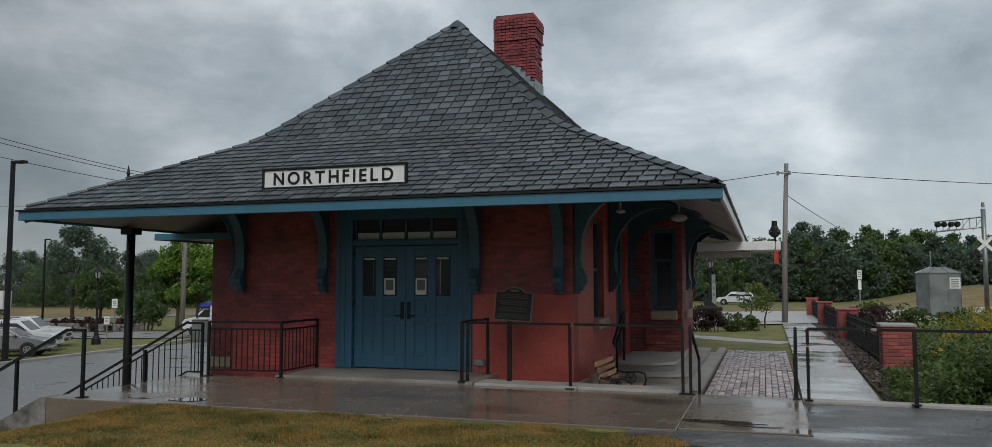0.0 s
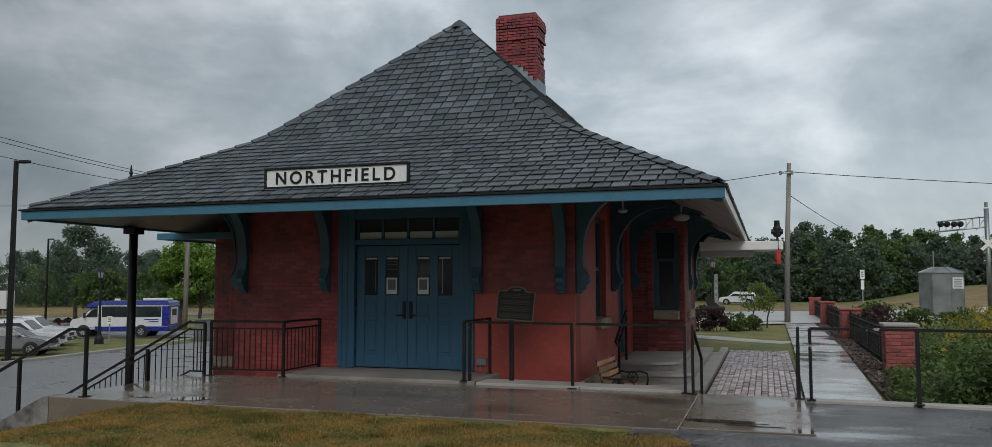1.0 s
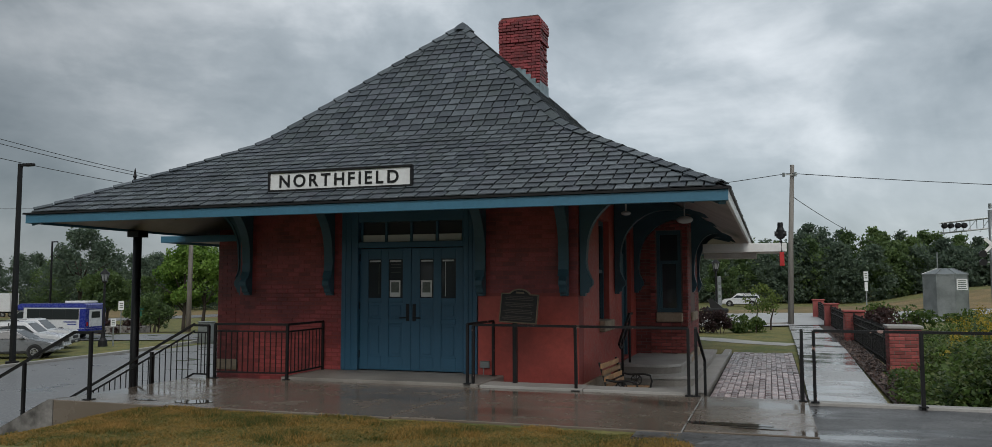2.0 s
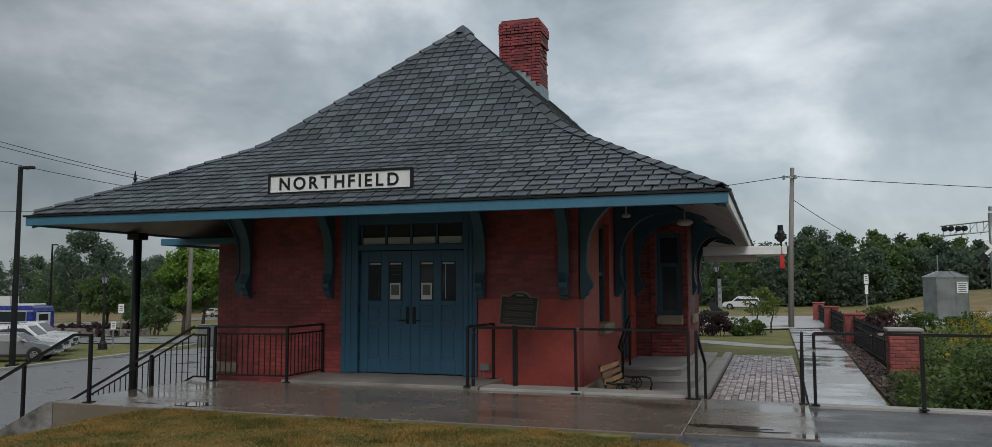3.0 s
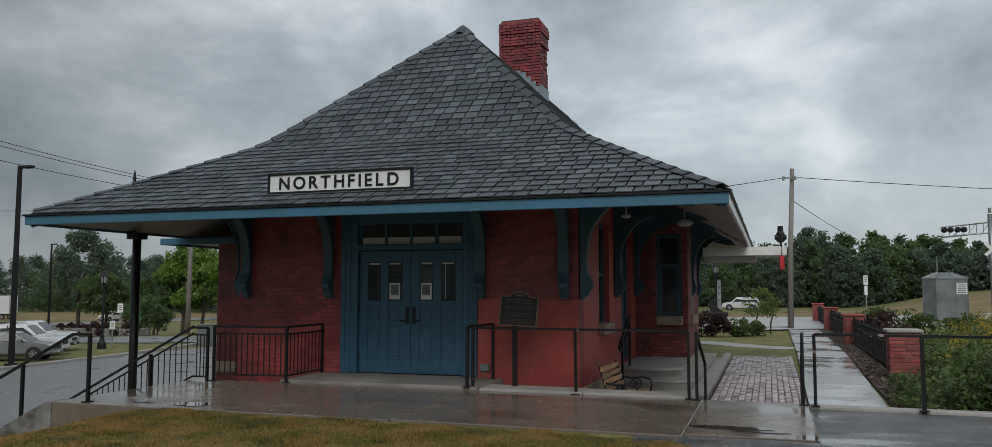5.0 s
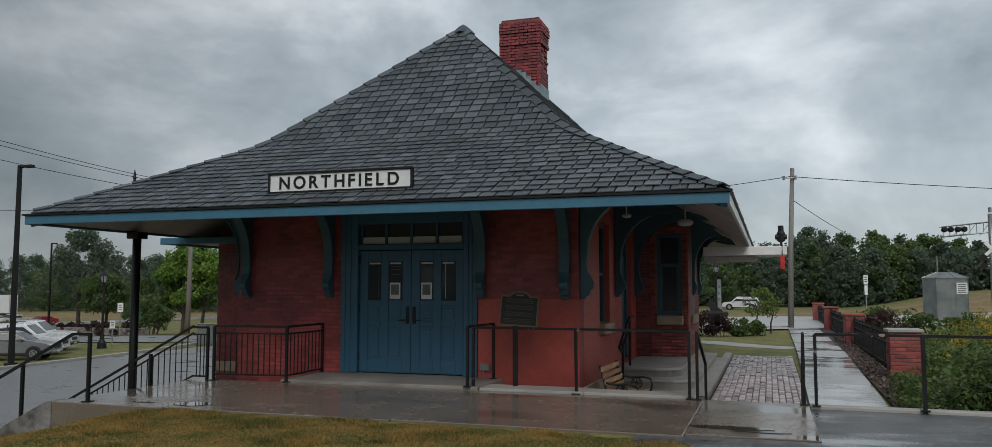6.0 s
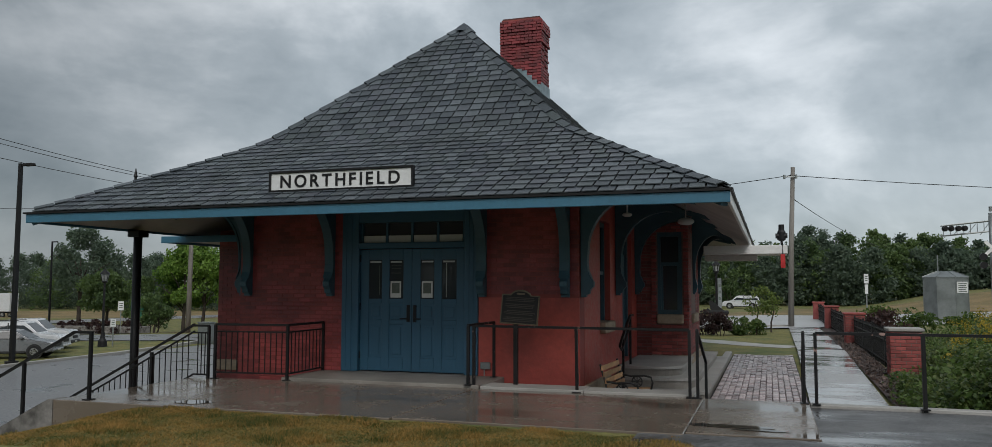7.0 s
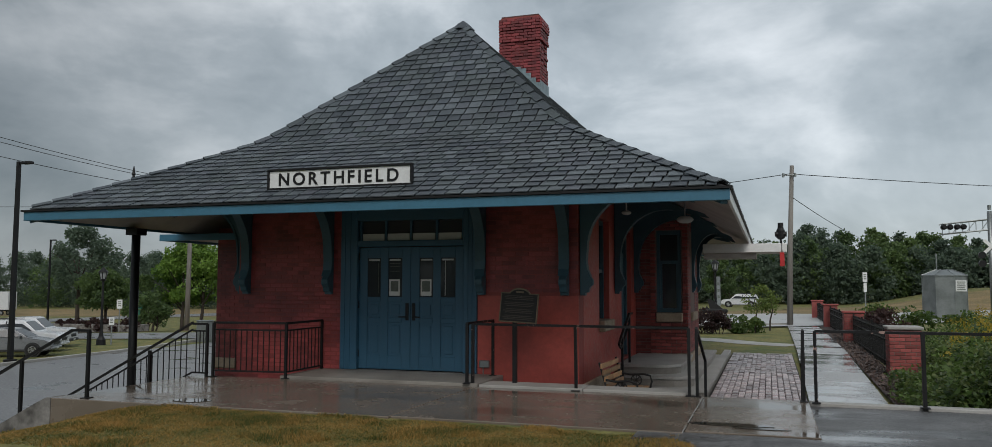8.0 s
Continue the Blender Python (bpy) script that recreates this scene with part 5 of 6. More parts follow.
def fence_panel(y0, y1):
    f = tagged(empty("iron_fence"), "black steel picket fence between brick piers", "fence", group="garden fences")
    x = 2.72
    n = 4
    for z in (-0.42, 0.12, 0.34):
        part("rail", box(x - 0.018, x + 0.018, y0, y1, z - 0.02, z + 0.02), "black", f)
    k = int((y1 - y0) / 0.13)
    for i in range(1, k):
        y = y0 + (y1 - y0) * i / k
        big = i % (k // n) == 0
        part("post" if big else "picket", rod([(x, y, -0.75), (x, y, 0.47 if big else 0.42)], 0.028 if big else 0.009, square=True), "black", f)


for a, b in zip(PIERS, PIERS[1:]):
    fence_panel(a + 0.66, b)


# ---- signal bungalow, crossing signal, poles, lamps ----
def bungalow():
    """Eight-sided steel equipment house with a low ribbed roof."""
    x, y = 9.76, 54.3
    z = ground_z(x, y)
    b = tagged(empty("signal_cabinet", x, y, z, -8), "eight-sided grey galvanised steel railway equipment cabinet", "cabinet")
    h, r = 2.56, 1.24

    def ring(rad, zz):
        return [Vector((rad * math.cos(math.pi / 8 + k * math.pi / 4), rad * math.sin(math.pi / 8 + k * math.pi / 4), zz)) for k in range(8)]

    body = bmesh.new()
    lo, hi = [body.verts.new(p) for p in ring(r, 0.1)], [body.verts.new(p) for p in ring(r, h)]
    for k in range(8):
        body.faces.new((lo[k], lo[(k + 1) % 8], hi[(k + 1) % 8], hi[k]))
    body.faces.new(hi)
    body.faces.new(lo[::-1])
    shell_part = part("body", body, "steel", b)
    rb = bmesh.new()
    lo, up, hi = [rb.verts.new(p) for p in ring(r + 0.06, h + 0.002)], [rb.verts.new(p) for p in ring(r + 0.06, h + 0.05)], [rb.verts.new(p) for p in ring(0.42, h + 0.38)]
    for a, c in ((lo, up), (up, hi)):
        for k in range(8):
            rb.faces.new((a[k], a[(k + 1) % 8], c[(k + 1) % 8], c[k]))
    rb.faces.new(hi)
    rb.faces.new(lo[::-1])
    top = part("roof", rb, "steel", b, "pale ribbed metal roof")
    for a, c, e in zip(ring(r, 0.1), ring(r, h), ring(0.42, h + 0.39)):
        part("seam", rod([a * 1.004, c * 1.004], 0.022), "steel", shell_part)
        part("rib", rod([Vector((c.x * 1.04, c.y * 1.04, h + 0.06)), e], 0.025), "steel", top)
    s = part("notice", box(-0.40, 0.40, -1.185, -1.148, 1.68, 2.32, m=Matrix.Rotation(radians(45), 4, "Z")), "signwhite", b, "white warning notice")
    for i in range(5):
        part("text_line", box(-0.32, 0.30 - 0.05 * (i % 2), -1.192, -1.186, 1.75 + 0.11 * i, 1.80 + 0.11 * i, m=Matrix.Rotation(radians(45), 4, "Z")), "ink", s)
    for sx in (-1, 1):
        part("skid", box(sx * 0.8 - 0.12, sx * 0.8 + 0.12, -r - 0.02, r, -0.05, 0.098), "dry_concrete", b)
    part("vent_pipe", rod([(-0.35, 0.3, h + 0.3), (-0.35, 0.3, h + 1.35)], 0.035), "steel", b)


bungalow()


def crossing_signal():
    x, y = 14.9, 66.0
    z = ground_z(x, y)
    c = tagged(empty("crossing_signal", x, y, z), "steel cantilever railway crossing signal with black lamp heads", "crossing signal")
    part("mast", rod([(0, 0, -0.1), (0, 0, 8.0 - 1.1 - z - 0.2)], 0.16, seg=12), "steel", c, smooth=True)
    part("cap", rod([(0, 0, 6.8 - z), (0, 0, 7.15 - z)], 0.11, seg=10), "steel", c)
    za, zb = 6.15 - z, 5.25 - z
    part("upper_chord", rod([(0, 0, za), (-3.1, 0.1, za - 0.3)], 0.045), "steel", c)
    part("lower_chord", rod([(0, 0, zb + 0.15), (-3.2, 0.1, zb - 0.15)], 0.055), "steel", c)
    part("upper_chord", rod([(0, 0.7, za), (-3.1, 0.7, za - 0.3)], 0.045), "steel", c)
    for i in range(8):
        f = i / 7
        a, b = (-3.0 * f, 0.05, za - 0.3 * f), (-3.0 * f, 0.05, zb + 0.15 - 0.3 * f)
        part("strut", rod([a, b], 0.025), "steel", c)
        if i % 2 == 0 and i < 6:
            part("brace", rod([a, (-3.0 * (i + 1.6) / 7, 0.05, zb - 0.1)], 0.02), "steel", c)
    for dx in (-2.95, -2.55, -2.1, -1.7):
        hd = part("lamp_head", rod([(dx, -0.3, 5.62 - z), (dx, -0.05, 5.62 - z)], [0.2, 0.2], seg=16), "black", c, "black round lamp head")
        part("hood", rod([(dx, -0.55, 5.66 - z), (dx, -0.31, 5.66 - z)], [0.13, 0.15], seg=12), "black", hd)
    for k, (w, h) in enumerate(((1.3, 0.22), (1.3, 0.22))):
        m = Matrix.Translation((0, -0.2, 4.2 - z)) @ Matrix.Rotation(radians(45 if k else -45), 4, "Y")
        part("crossbuck", box(-w / 2, w / 2, -0.02 - 0.02 * k, 0.0 - 0.02 * k, -h / 2, h / 2, m=m), "white", c)
    for zz in (3.0, 3.6):
        part("side_lamp", rod([(-0.6, -0.3, zz - z), (-0.6, 0.0, zz - z)], 0.24, seg=14), "black", c)
        part("lamp_arm", rod([(-0.6, 0, zz - z), (0, 0, zz - z)], 0.04), "steel", c)


crossing_signal()


def order_signal():
    s = tagged(empty("train_order_signal", 0.26, 19.9, 2.39), "black train order signal with a red hanging blade", "railway signal")
    part("mast", rod([(0, 0, 0), (0, 0, 0.45)], 0.025), "black", s)
    part("lamp_body", rod([(0, 0, 0.10), (0, 0, 0.14), (0, 0, 0.30), (0, 0, 0.36), (0, 0, 0.48)], [0.05, 0.095, 0.095, 0.065, 0.06], seg=12), "black", s)
    part("disc", rod([(-0.13, -0.02, 0.22), (0.13, -0.02, 0.22)], 0.06, seg=10), "black", s)
    part("blade", box(-0.035, 0.065, -0.31, -0.29, -0.52, -0.21, bevel=0.006), "redlens", s, "red blade")
    part("blade_rod", rod([(0.015, -0.3, -0.22), (0.015, -0.3, 0.06), (0.0, 0.0, 0.06)], 0.012), "black", s)


order_signal()


def utility_pole(x, y, top, r0, r1, label, arms=True):
    z = ground_z(x, y)
    p = tagged(empty("utility_pole", x, y, z), label, "utility pole")
    part("shaft", rod([(0, 0, -0.2), (0.1, 0, (top - z) / 2), (0.27 if arms else 0, 0, top - z)], [r0, (r0 + r1) / 2, r1], seg=12), "polewood", p, smooth=True)
    if arms:
        for k in range(2):
            part("insulator", rod([(0.05 + 0.55 * k - 0.2, -0.2, top - z - 0.6), (0.05 + 0.55 * k - 0.2, -0.2, top - z - 0.4)], 0.06), "steel", p)
        part("bracket", rod([(-0.2, -0.2, top - z - 0.5), (0.5, -0.2, top - z - 0.5)], 0.03), "steel", p)


utility_pole(0.93, 43.4, 7.42, 0.145, 0.10, "tall weathered grey wooden utility pole")
utility_pole(-50.5, 62.8, 12.2, 0.24, 0.16, "brown wooden utility pole by the street", False)


def wire(name, a, b, sag, r=0.018, label="thin black overhead wire"):
    a, b = Vector(a), Vector(b)
    pts = [a.lerp(b, i / 16) - Vector((0, 0, 4 * sag * (i / 16) * (1 - i / 16))) for i in range(17)]
    tagged(part(name, rod(pts, r, seg=5), "black"), label, "wire", group="overhead wires")


wire("overhead_wire", (1.18, 43.3, 6.98), (48, 64, 7.0), 0.7)
wire("overhead_wire", (1.1, 43.3, 7.0), (-37, 74, 7.9), 0.4)
wire("overhead_wire", (1.15, 43.4, 5.85), (10, 86, 5.3), 0.3)
wire("overhead_wire", (-50.4, 62.8, 10.6), (-60, 36, 14.5), 0.5, 0.025)
wire("overhead_wire", (-50.6, 62.8, 10.85), (-60, 36, 15.0), 0.5, 0.025)
wire("overhead_wire", (-50.5, 62.8, 9.9), (-60, 36, 13.1), 0.5, 0.025)
wire("overhead_wire", (-50.5, 62.8, 8.9), (-75, 40, 7.9), 0.5, 0.02)


def street_light(x, y, top):
    z = ground_z(x, y)
    s = tagged(empty("street_light", x, y, z), "tall black parking lot light pole with a flat head", "street light", group="parking lot lights")
    part("base", rod([(0, 0, -0.1), (0, 0, 0.18)], 0.30, seg=14), "black", s)
    part("pole", rod([(0, 0, 0.1), (0, 0, top - z)], [0.10, 0.075], square=True), "black", s)
    part("arm", rod([(0, 0, top - z - 0.1), (0.35, 0.12, top - z - 0.08)], 0.05), "black", s)
    part("head", box(0.2, 0.75, -0.08, 0.2, top - z - 0.14, top - z, bevel=0.03), "black", s)


street_light(-34.3, 30.2, 7.35)
street_light(-83.5, 78.5, 6.9)


def post_lamp(x, y, high, label):
    z = ground_z(x, y)
    s = tagged(empty("post_lamp", x, y, z), label, "lamp post", group="lantern posts")
    k = high / 4.9
    part("base", rod([(0, 0, -0.05), (0, 0, 0.35 * k), (0, 0, 0.55 * k), (0, 0, 0.9 * k)], [0.3 * k, 0.27 * k, 0.15 * k, 0.11 * k], seg=12), "black", s)
    part("shaft", rod([(0, 0, 0.8 * k), (0, 0, 4.1 * k)], [0.085 * k, 0.065 * k], seg=10), "black", s)
    part("collar", rod([(0, 0, 4.05 * k), (0, 0, 4.12 * k), (0, 0, 4.2 * k)], [0.09 * k, 0.2 * k, 0.12 * k], seg=10), "black", s)
    part("lantern", rod([(0, 0, 4.2 * k), (0, 0, 4.62 * k)], [0.16 * k, 0.26 * k], seg=8), "frosted", s, "frosted lantern glass")
    for i in range(6):
        a = i * math.pi / 3
        part("lantern_bar", rod([(0.165 * k * math.cos(a), 0.165 * k * math.sin(a), 4.2 * k), (0.27 * k * math.cos(a), 0.27 * k * math.sin(a), 4.63 * k)], 0.022 * k, seg=5), "black", s)
    part("hood", rod([(0, 0, 4.62 * k), (0, 0, 4.7 * k), (0, 0, 4.86 * k), (0, 0, 4.98 * k)], [0.33 * k, 0.27 * k, 0.12 * k, 0.02 * k], seg=10), "black", s)


post_lamp(-39.3, 41.0, 4.75, "black cast lantern post on the grass strip")
post_lamp(-2.4, 40.0, 3.2, "black lantern post beyond the shrubs")


def sign_post(x, y, top, w, h, material="signwhite", label="white traffic sign on a thin steel post", lower=False):
    z = ground_z(x, y)
    s = tagged(empty("road_sign", x, y, z, 35 if x < -20 else 5), label, "road sign")
    part("post", rod([(0, 0.03, -0.2), (0, 0.03, top)], 0.04, square=True), "steel", s)
    p = part("plate", box(-w / 2, w / 2, -0.03, -0.012, top - h, top), material, s)
    for i in range(3):
        part("text_line", box(-w * 0.3, w * 0.3, -0.036, -0.031, top - h * (0.3 + 0.22 * i), top - h * (0.2 + 0.22 * i)), "ink", p)
    if lower:
        part("lower_plate", box(-w * 0.35, w * 0.35, -0.03, -0.012, top - 2.1 * h, top - 1.12 * h), material, s)


sign_post(-38.9, 41.4, 1.7, 0.3, 0.48)
sign_post(-55.1, 59.5, 2.9, 0.46, 0.8)
sign_post(-64.5, 72, 3.6, 1.3, 0.9, "green_sign", "green street sign with white lettering bars", True)
sign_post(7.3, 72.0, 3.45, 0.34, 0.75, lower=True)
sign_post(-3.3, 58.5, 2.6, 0.25, 2.0, "steel", "narrow grey marker sign by the street")

tb = tagged(empty("utility_box", -34.9, 45.2, LOT), "grey steel utility box behind the stair rail", "utility box")
part("body", box(-0.45, 0.45, -0.3, 0.3, 0.0, 1.35, bevel=0.03), "steel", tb)
part("lid", box(-0.48, 0.48, -0.33, 0.33, 1.35, 1.42, bevel=0.02), "steel", tb)


def sculpture():
    x, y = -2.31, 38.6
    z = ground_z(x, y)
    s = tagged(empty("iron_ornament", x, y, z), "dark iron garden ornament on a short post", "ornament")
    s.scale = (0.68, 0.68, 0.68)
    part("post", rod([(0, 0, -0.1), (0, 0, 1.2)], 0.16, seg=8), "iron", s)
    part("beam", box(-0.9, 0.75, -0.15, 0.15, 1.1, 1.4, bevel=0.08), "iron", s)
    part("blade", prism([(-0.4, 1.4), (0.5, 1.35), (-0.35, 2.05), (-0.55, 2.0)], 0.14, Matrix.Rotation(math.pi / 2, 4, "X")), "iron", s)
    part("blade", prism([(-0.95, 1.15), (-0.2, 1.2), (-0.6, 1.55)], 0.2, Matrix.Rotation(math.pi / 2, 4, "X")), "iron", s)


sculpture()
pl = tagged(empty("planter_wall", -68, 70, 0), "low stained stone planter wall", "planter")
part("wall", box(-6, 6, -1.2, 1.2, -4, -2.75, bevel=0.05), "cheek", pl)


# ---- vehicles: x forward, y to their left ----
def shell(outline, width, inset=0.0, belt=0.0, bevel=0.05):
    """A body from a side outline of (x, z); above the belt it leans in by inset."""
    bm = prism(outline, width, Matrix.Rotation(math.pi / 2, 4, "X"))
    for v in bm.verts:
        if v.co.z > belt:
            v.co.y *= 1 - inset
    bmesh.ops.bevel(bm, geom=[e for e in bm.edges if abs(e.verts[0].co.y - e.verts[1].co.y) < 0.3], offset=bevel, segments=2, affect="EDGES")
    return bm


def wheel(parent, x, y, r, w=0.22):
    h = part("wheel", rod([(x, y - w / 2, r), (x, y - w / 2 + 0.03, r), (x, y + w / 2 - 0.03, r), (x, y + w / 2, r)], [r * 0.93, r, r, r * 0.93], seg=20), "tyre", parent, smooth=False)
    part("rim", rod([(x, y - w / 2 - 0.012, r), (x, y + w / 2 + 0.012, r)], r * 0.62, seg=14), "rim", h)
    for k in range(5):
        a = 2 * math.pi * k / 5
        for s in (-1, 1):
            part("slot", rod([(x + 0.4 * r * math.cos(a), y + s * (w / 2 + 0.012), r + 0.4 * r * math.sin(a)), (x + 0.4 * r * math.cos(a), y + s * (w / 2 + 0.018), r + 0.4 * r * math.sin(a))], r * 0.13, seg=6), "tyre", h)


CARS = {
    "sedan": dict(L=4.6, W=1.76, body=[(-2.3, 0.35), (-2.25, 0.85), (-2.1, 0.98), (-1.3, 1.0), (0.85, 0.98), (1.9, 0.82), (2.25, 0.68), (2.3, 0.35), (1.9, 0.24), (-1.9, 0.24)],
                  cabin=[(-1.75, 0.97), (-0.95, 1.40), (0.05, 1.43), (0.35, 1.40), (1.15, 0.95)], glass=[(-1.45, 1.02), (-0.9, 1.34), (0.25, 1.36), (0.92, 1.0)], wheels=(1.4, -1.32), r=0.32),
    "suv": dict(L=4.8, W=1.86, body=[(-2.4, 0.45), (-2.4, 1.0), (-2.3, 1.12), (1.0, 1.10), (2.1, 0.98), (2.35, 0.80), (2.4, 0.45), (2.0, 0.30), (-2.0, 0.30)],
                cabin=[(-2.32, 1.1), (-2.1, 1.68), (0.3, 1.72), (0.5, 1.68), (1.2, 1.08)], glass=[(-2.15, 1.15), (-2.0, 1.58), (0.3, 1.62), (0.98, 1.13)], wheels=(1.45, -1.4), r=0.37),
    "pickup": dict(L=5.4, W=1.95, body=[(-2.7, 0.55), (-2.7, 1.12), (0.2, 1.12), (1.3, 1.12), (2.5, 1.05), (2.65, 0.85), (2.7, 0.5), (2.2, 0.40), (-2.2, 0.40)],
                   cabin=[(-0.9, 1.1), (-0.8, 1.72), (0.5, 1.76), (0.75, 1.72), (1.4, 1.1)], glass=[(-0.72, 1.16), (-0.66, 1.64), (0.6, 1.66), (1.18, 1.14)], wheels=(1.75, -1.6), r=0.38),
}


def car(name, kind, x, y, z, heading, material, label, rack=False):
    c = CARS[kind]
    v = tagged(empty(name, x, y, z, heading), label, "car")
    W = c["W"]
    body = part("body", shell(c["body"], W, 0.02, 0.9, 0.06), material, v)
    cab = part("cabin", shell(c["cabin"], W * 0.97, 0.16, 1.2, 0.04), material, v)
    top = max(p[1] for p in c["cabin"])
    for s in (-1, 1):
        bm = prism(c["glass"], 0.01, Matrix.Translation((0, s * (W * 0.97 / 2 + 0.004), 0)) @ Matrix.Rotation(math.pi / 2, 4, "X"))
        for q in bm.verts:
            if q.co.z > 1.2:
                q.co.y -= s * (W * 0.97 / 2) * 0.16
        part("side_glass", bm, "carglass", cab)
        part("side_pillar", rod([(-0.35, s * (W * 0.485 + 0.012), 1.02), (-0.35, s * (W * 0.97 / 2) * 0.86, top - 0.07)], 0.03, square=True), "bumper", cab)
    g = c["cabin"]
    for a, b in ((g[-1], g[-2]), (g[0], g[1])):
        ax, az, bx, bz = a[0], a[1], b[0], b[1]
        sg = 1 if ax > 0 else -1
        n = Vector((abs(bz - az), 0, abs(bx - ax))).normalized() * 0.012
        n.x *= sg
        ya, yb = W * 0.485 * 0.9, W * 0.485 * 0.84 * 0.92
        pa, pb = Vector((ax, 0, az)).lerp(Vector((bx, 0, bz)), 0.1) + n, Vector((ax, 0, az)).lerp(Vector((bx, 0, bz)), 0.9) + n
        bm = bmesh.new()
        vs = [bm.verts.new(p) for p in ((pa.x, -ya, pa.z), (pa.x, ya, pa.z), (pb.x, yb, pb.z), (pb.x, -yb, pb.z))]
        f = bm.faces.new(vs if sg > 0 else vs[::-1])
        r = bmesh.ops.extrude_face_region(bm, geom=[f])
        bmesh.ops.translate(bm, verts=[q for q in r["geom"] if isinstance(q, bmesh.types.BMVert)], vec=-n)
        part("windscreen" if sg > 0 else "rear_window", bm, "carglass", cab)
    L = c["L"] / 2
    for s in (-1, 1):
        part("headlight", box(L - 0.22, L - 0.03, s * (W / 2 - 0.24) - 0.16, s * (W / 2 - 0.24) + 0.16, 0.64, 0.79, bevel=0.04), "lampglass", v, "clear headlight")
        part("tail_light", box(-L - 0.01, -L + 0.1, s * (W / 2 - 0.2) - 0.14, s * (W / 2 - 0.2) + 0.14, 0.72, 0.9, bevel=0.03), "taillamp", v, "red tail light")
        part("mirror", box(0.72, 0.86, s * (W / 2 + 0.09) - 0.08, s * (W / 2 + 0.09) + 0.08, 0.98, 1.10, bevel=0.03), material, v)
        part("door_handle", box(-0.6, -0.42, s * (W / 2 + 0.008) - 0.012, s * (W / 2 + 0.008) + 0.012, 0.84, 0.87), "bumper", v)
        part("sill_trim", box(-1.0, 1.0, s * (W / 2) - 0.02, s * (W / 2) + 0.02, 0.27, 0.36), "bumper", v)
        for q in c["wheels"]:
            arch = rod([(q, s * (W / 2 - 0.18), c["r"]), (q, s * (W / 2 + 0.004), c["r"])], c["r"] + 0.07, seg=20)
            part("wheel_arch", arch, "bumper", v)
            wheel(v, q, s * (W / 2 - 0.07), c["r"])
    part("grille", box(L - 0.06, L + 0.012, -0.45, 0.45, 0.56, 0.74, bevel=0.02), "bumper", v)
    part("bumper", box(L - 0.14, L + 0.04, -W / 2 + 0.06, W / 2 - 0.06, 0.30, 0.46, bevel=0.05), "bumper" if kind == "pickup" else material, v)
    part("rear_bumper", box(-L - 0.05, -L + 0.1, -W / 2 + 0.06, W / 2 - 0.06, 0.36, 0.54, bevel=0.04), "bumper", v)
    part("number_plate", box(L + 0.041, L + 0.048, -0.2, 0.2, 0.34, 0.44), "paper", v)
    if rack:
        for s in (-1, 1):
            part("roof_rail", rod([(-1.8, s * 0.62, top + 0.05), (0.1, s * 0.62, top + 0.06)], 0.02), "bumper", v)
    return v


car("parked_sedan", "sedan", -37.6, 33.0, LOT + 0.05, 30, "silver", "silver sedan parked beside the grass strip")
car("parked_wagon", "suv", -39.8, 35.5, LOT + 0.05, 30, "carwhite", "white station wagon parked between two cars", True)
car("parked_pickup", "pickup", -42.2, 38.1, LOT + 0.05, 30, "carwhite", "white pickup truck parked at the end of the row")
car("street_suv", "suv", -3.6, 113.0, ground_z(-3.6, 113), 176, "carwhite", "white sport utility vehicle on the far street", True)
RED_CAR = car("red_sedan", "sedan", -105, 135, ground_z(-105, 135), 255, "carred", "red sedan driving on the far road")
TAN_PICKUP = car("tan_pickup", "pickup", -112, 148, ground_z(-112, 148), 255, "cartan", "pale tan pickup driving on the far road")


def trailer():
    x, y = -146, 121
    z = ground_z(x, y)
    t = tagged(empty("box_trailer", x, y, z, 12), "white box trailer parked in the distance", "trailer")
    part("box", box(-7, 7, -1.25, 1.25, 1.1, 4.6, bevel=0.04), "carwhite", t)
    for q in (-5.6, -4.4, 5.5):
        for s in (-1, 1):
            wheel(t, q, s * 1.05, 0.5, 0.3)
    part("chassis", box(-6.5, 6.5, -0.5, 0.5, 0.8, 1.1), "bumper", t)


trailer()


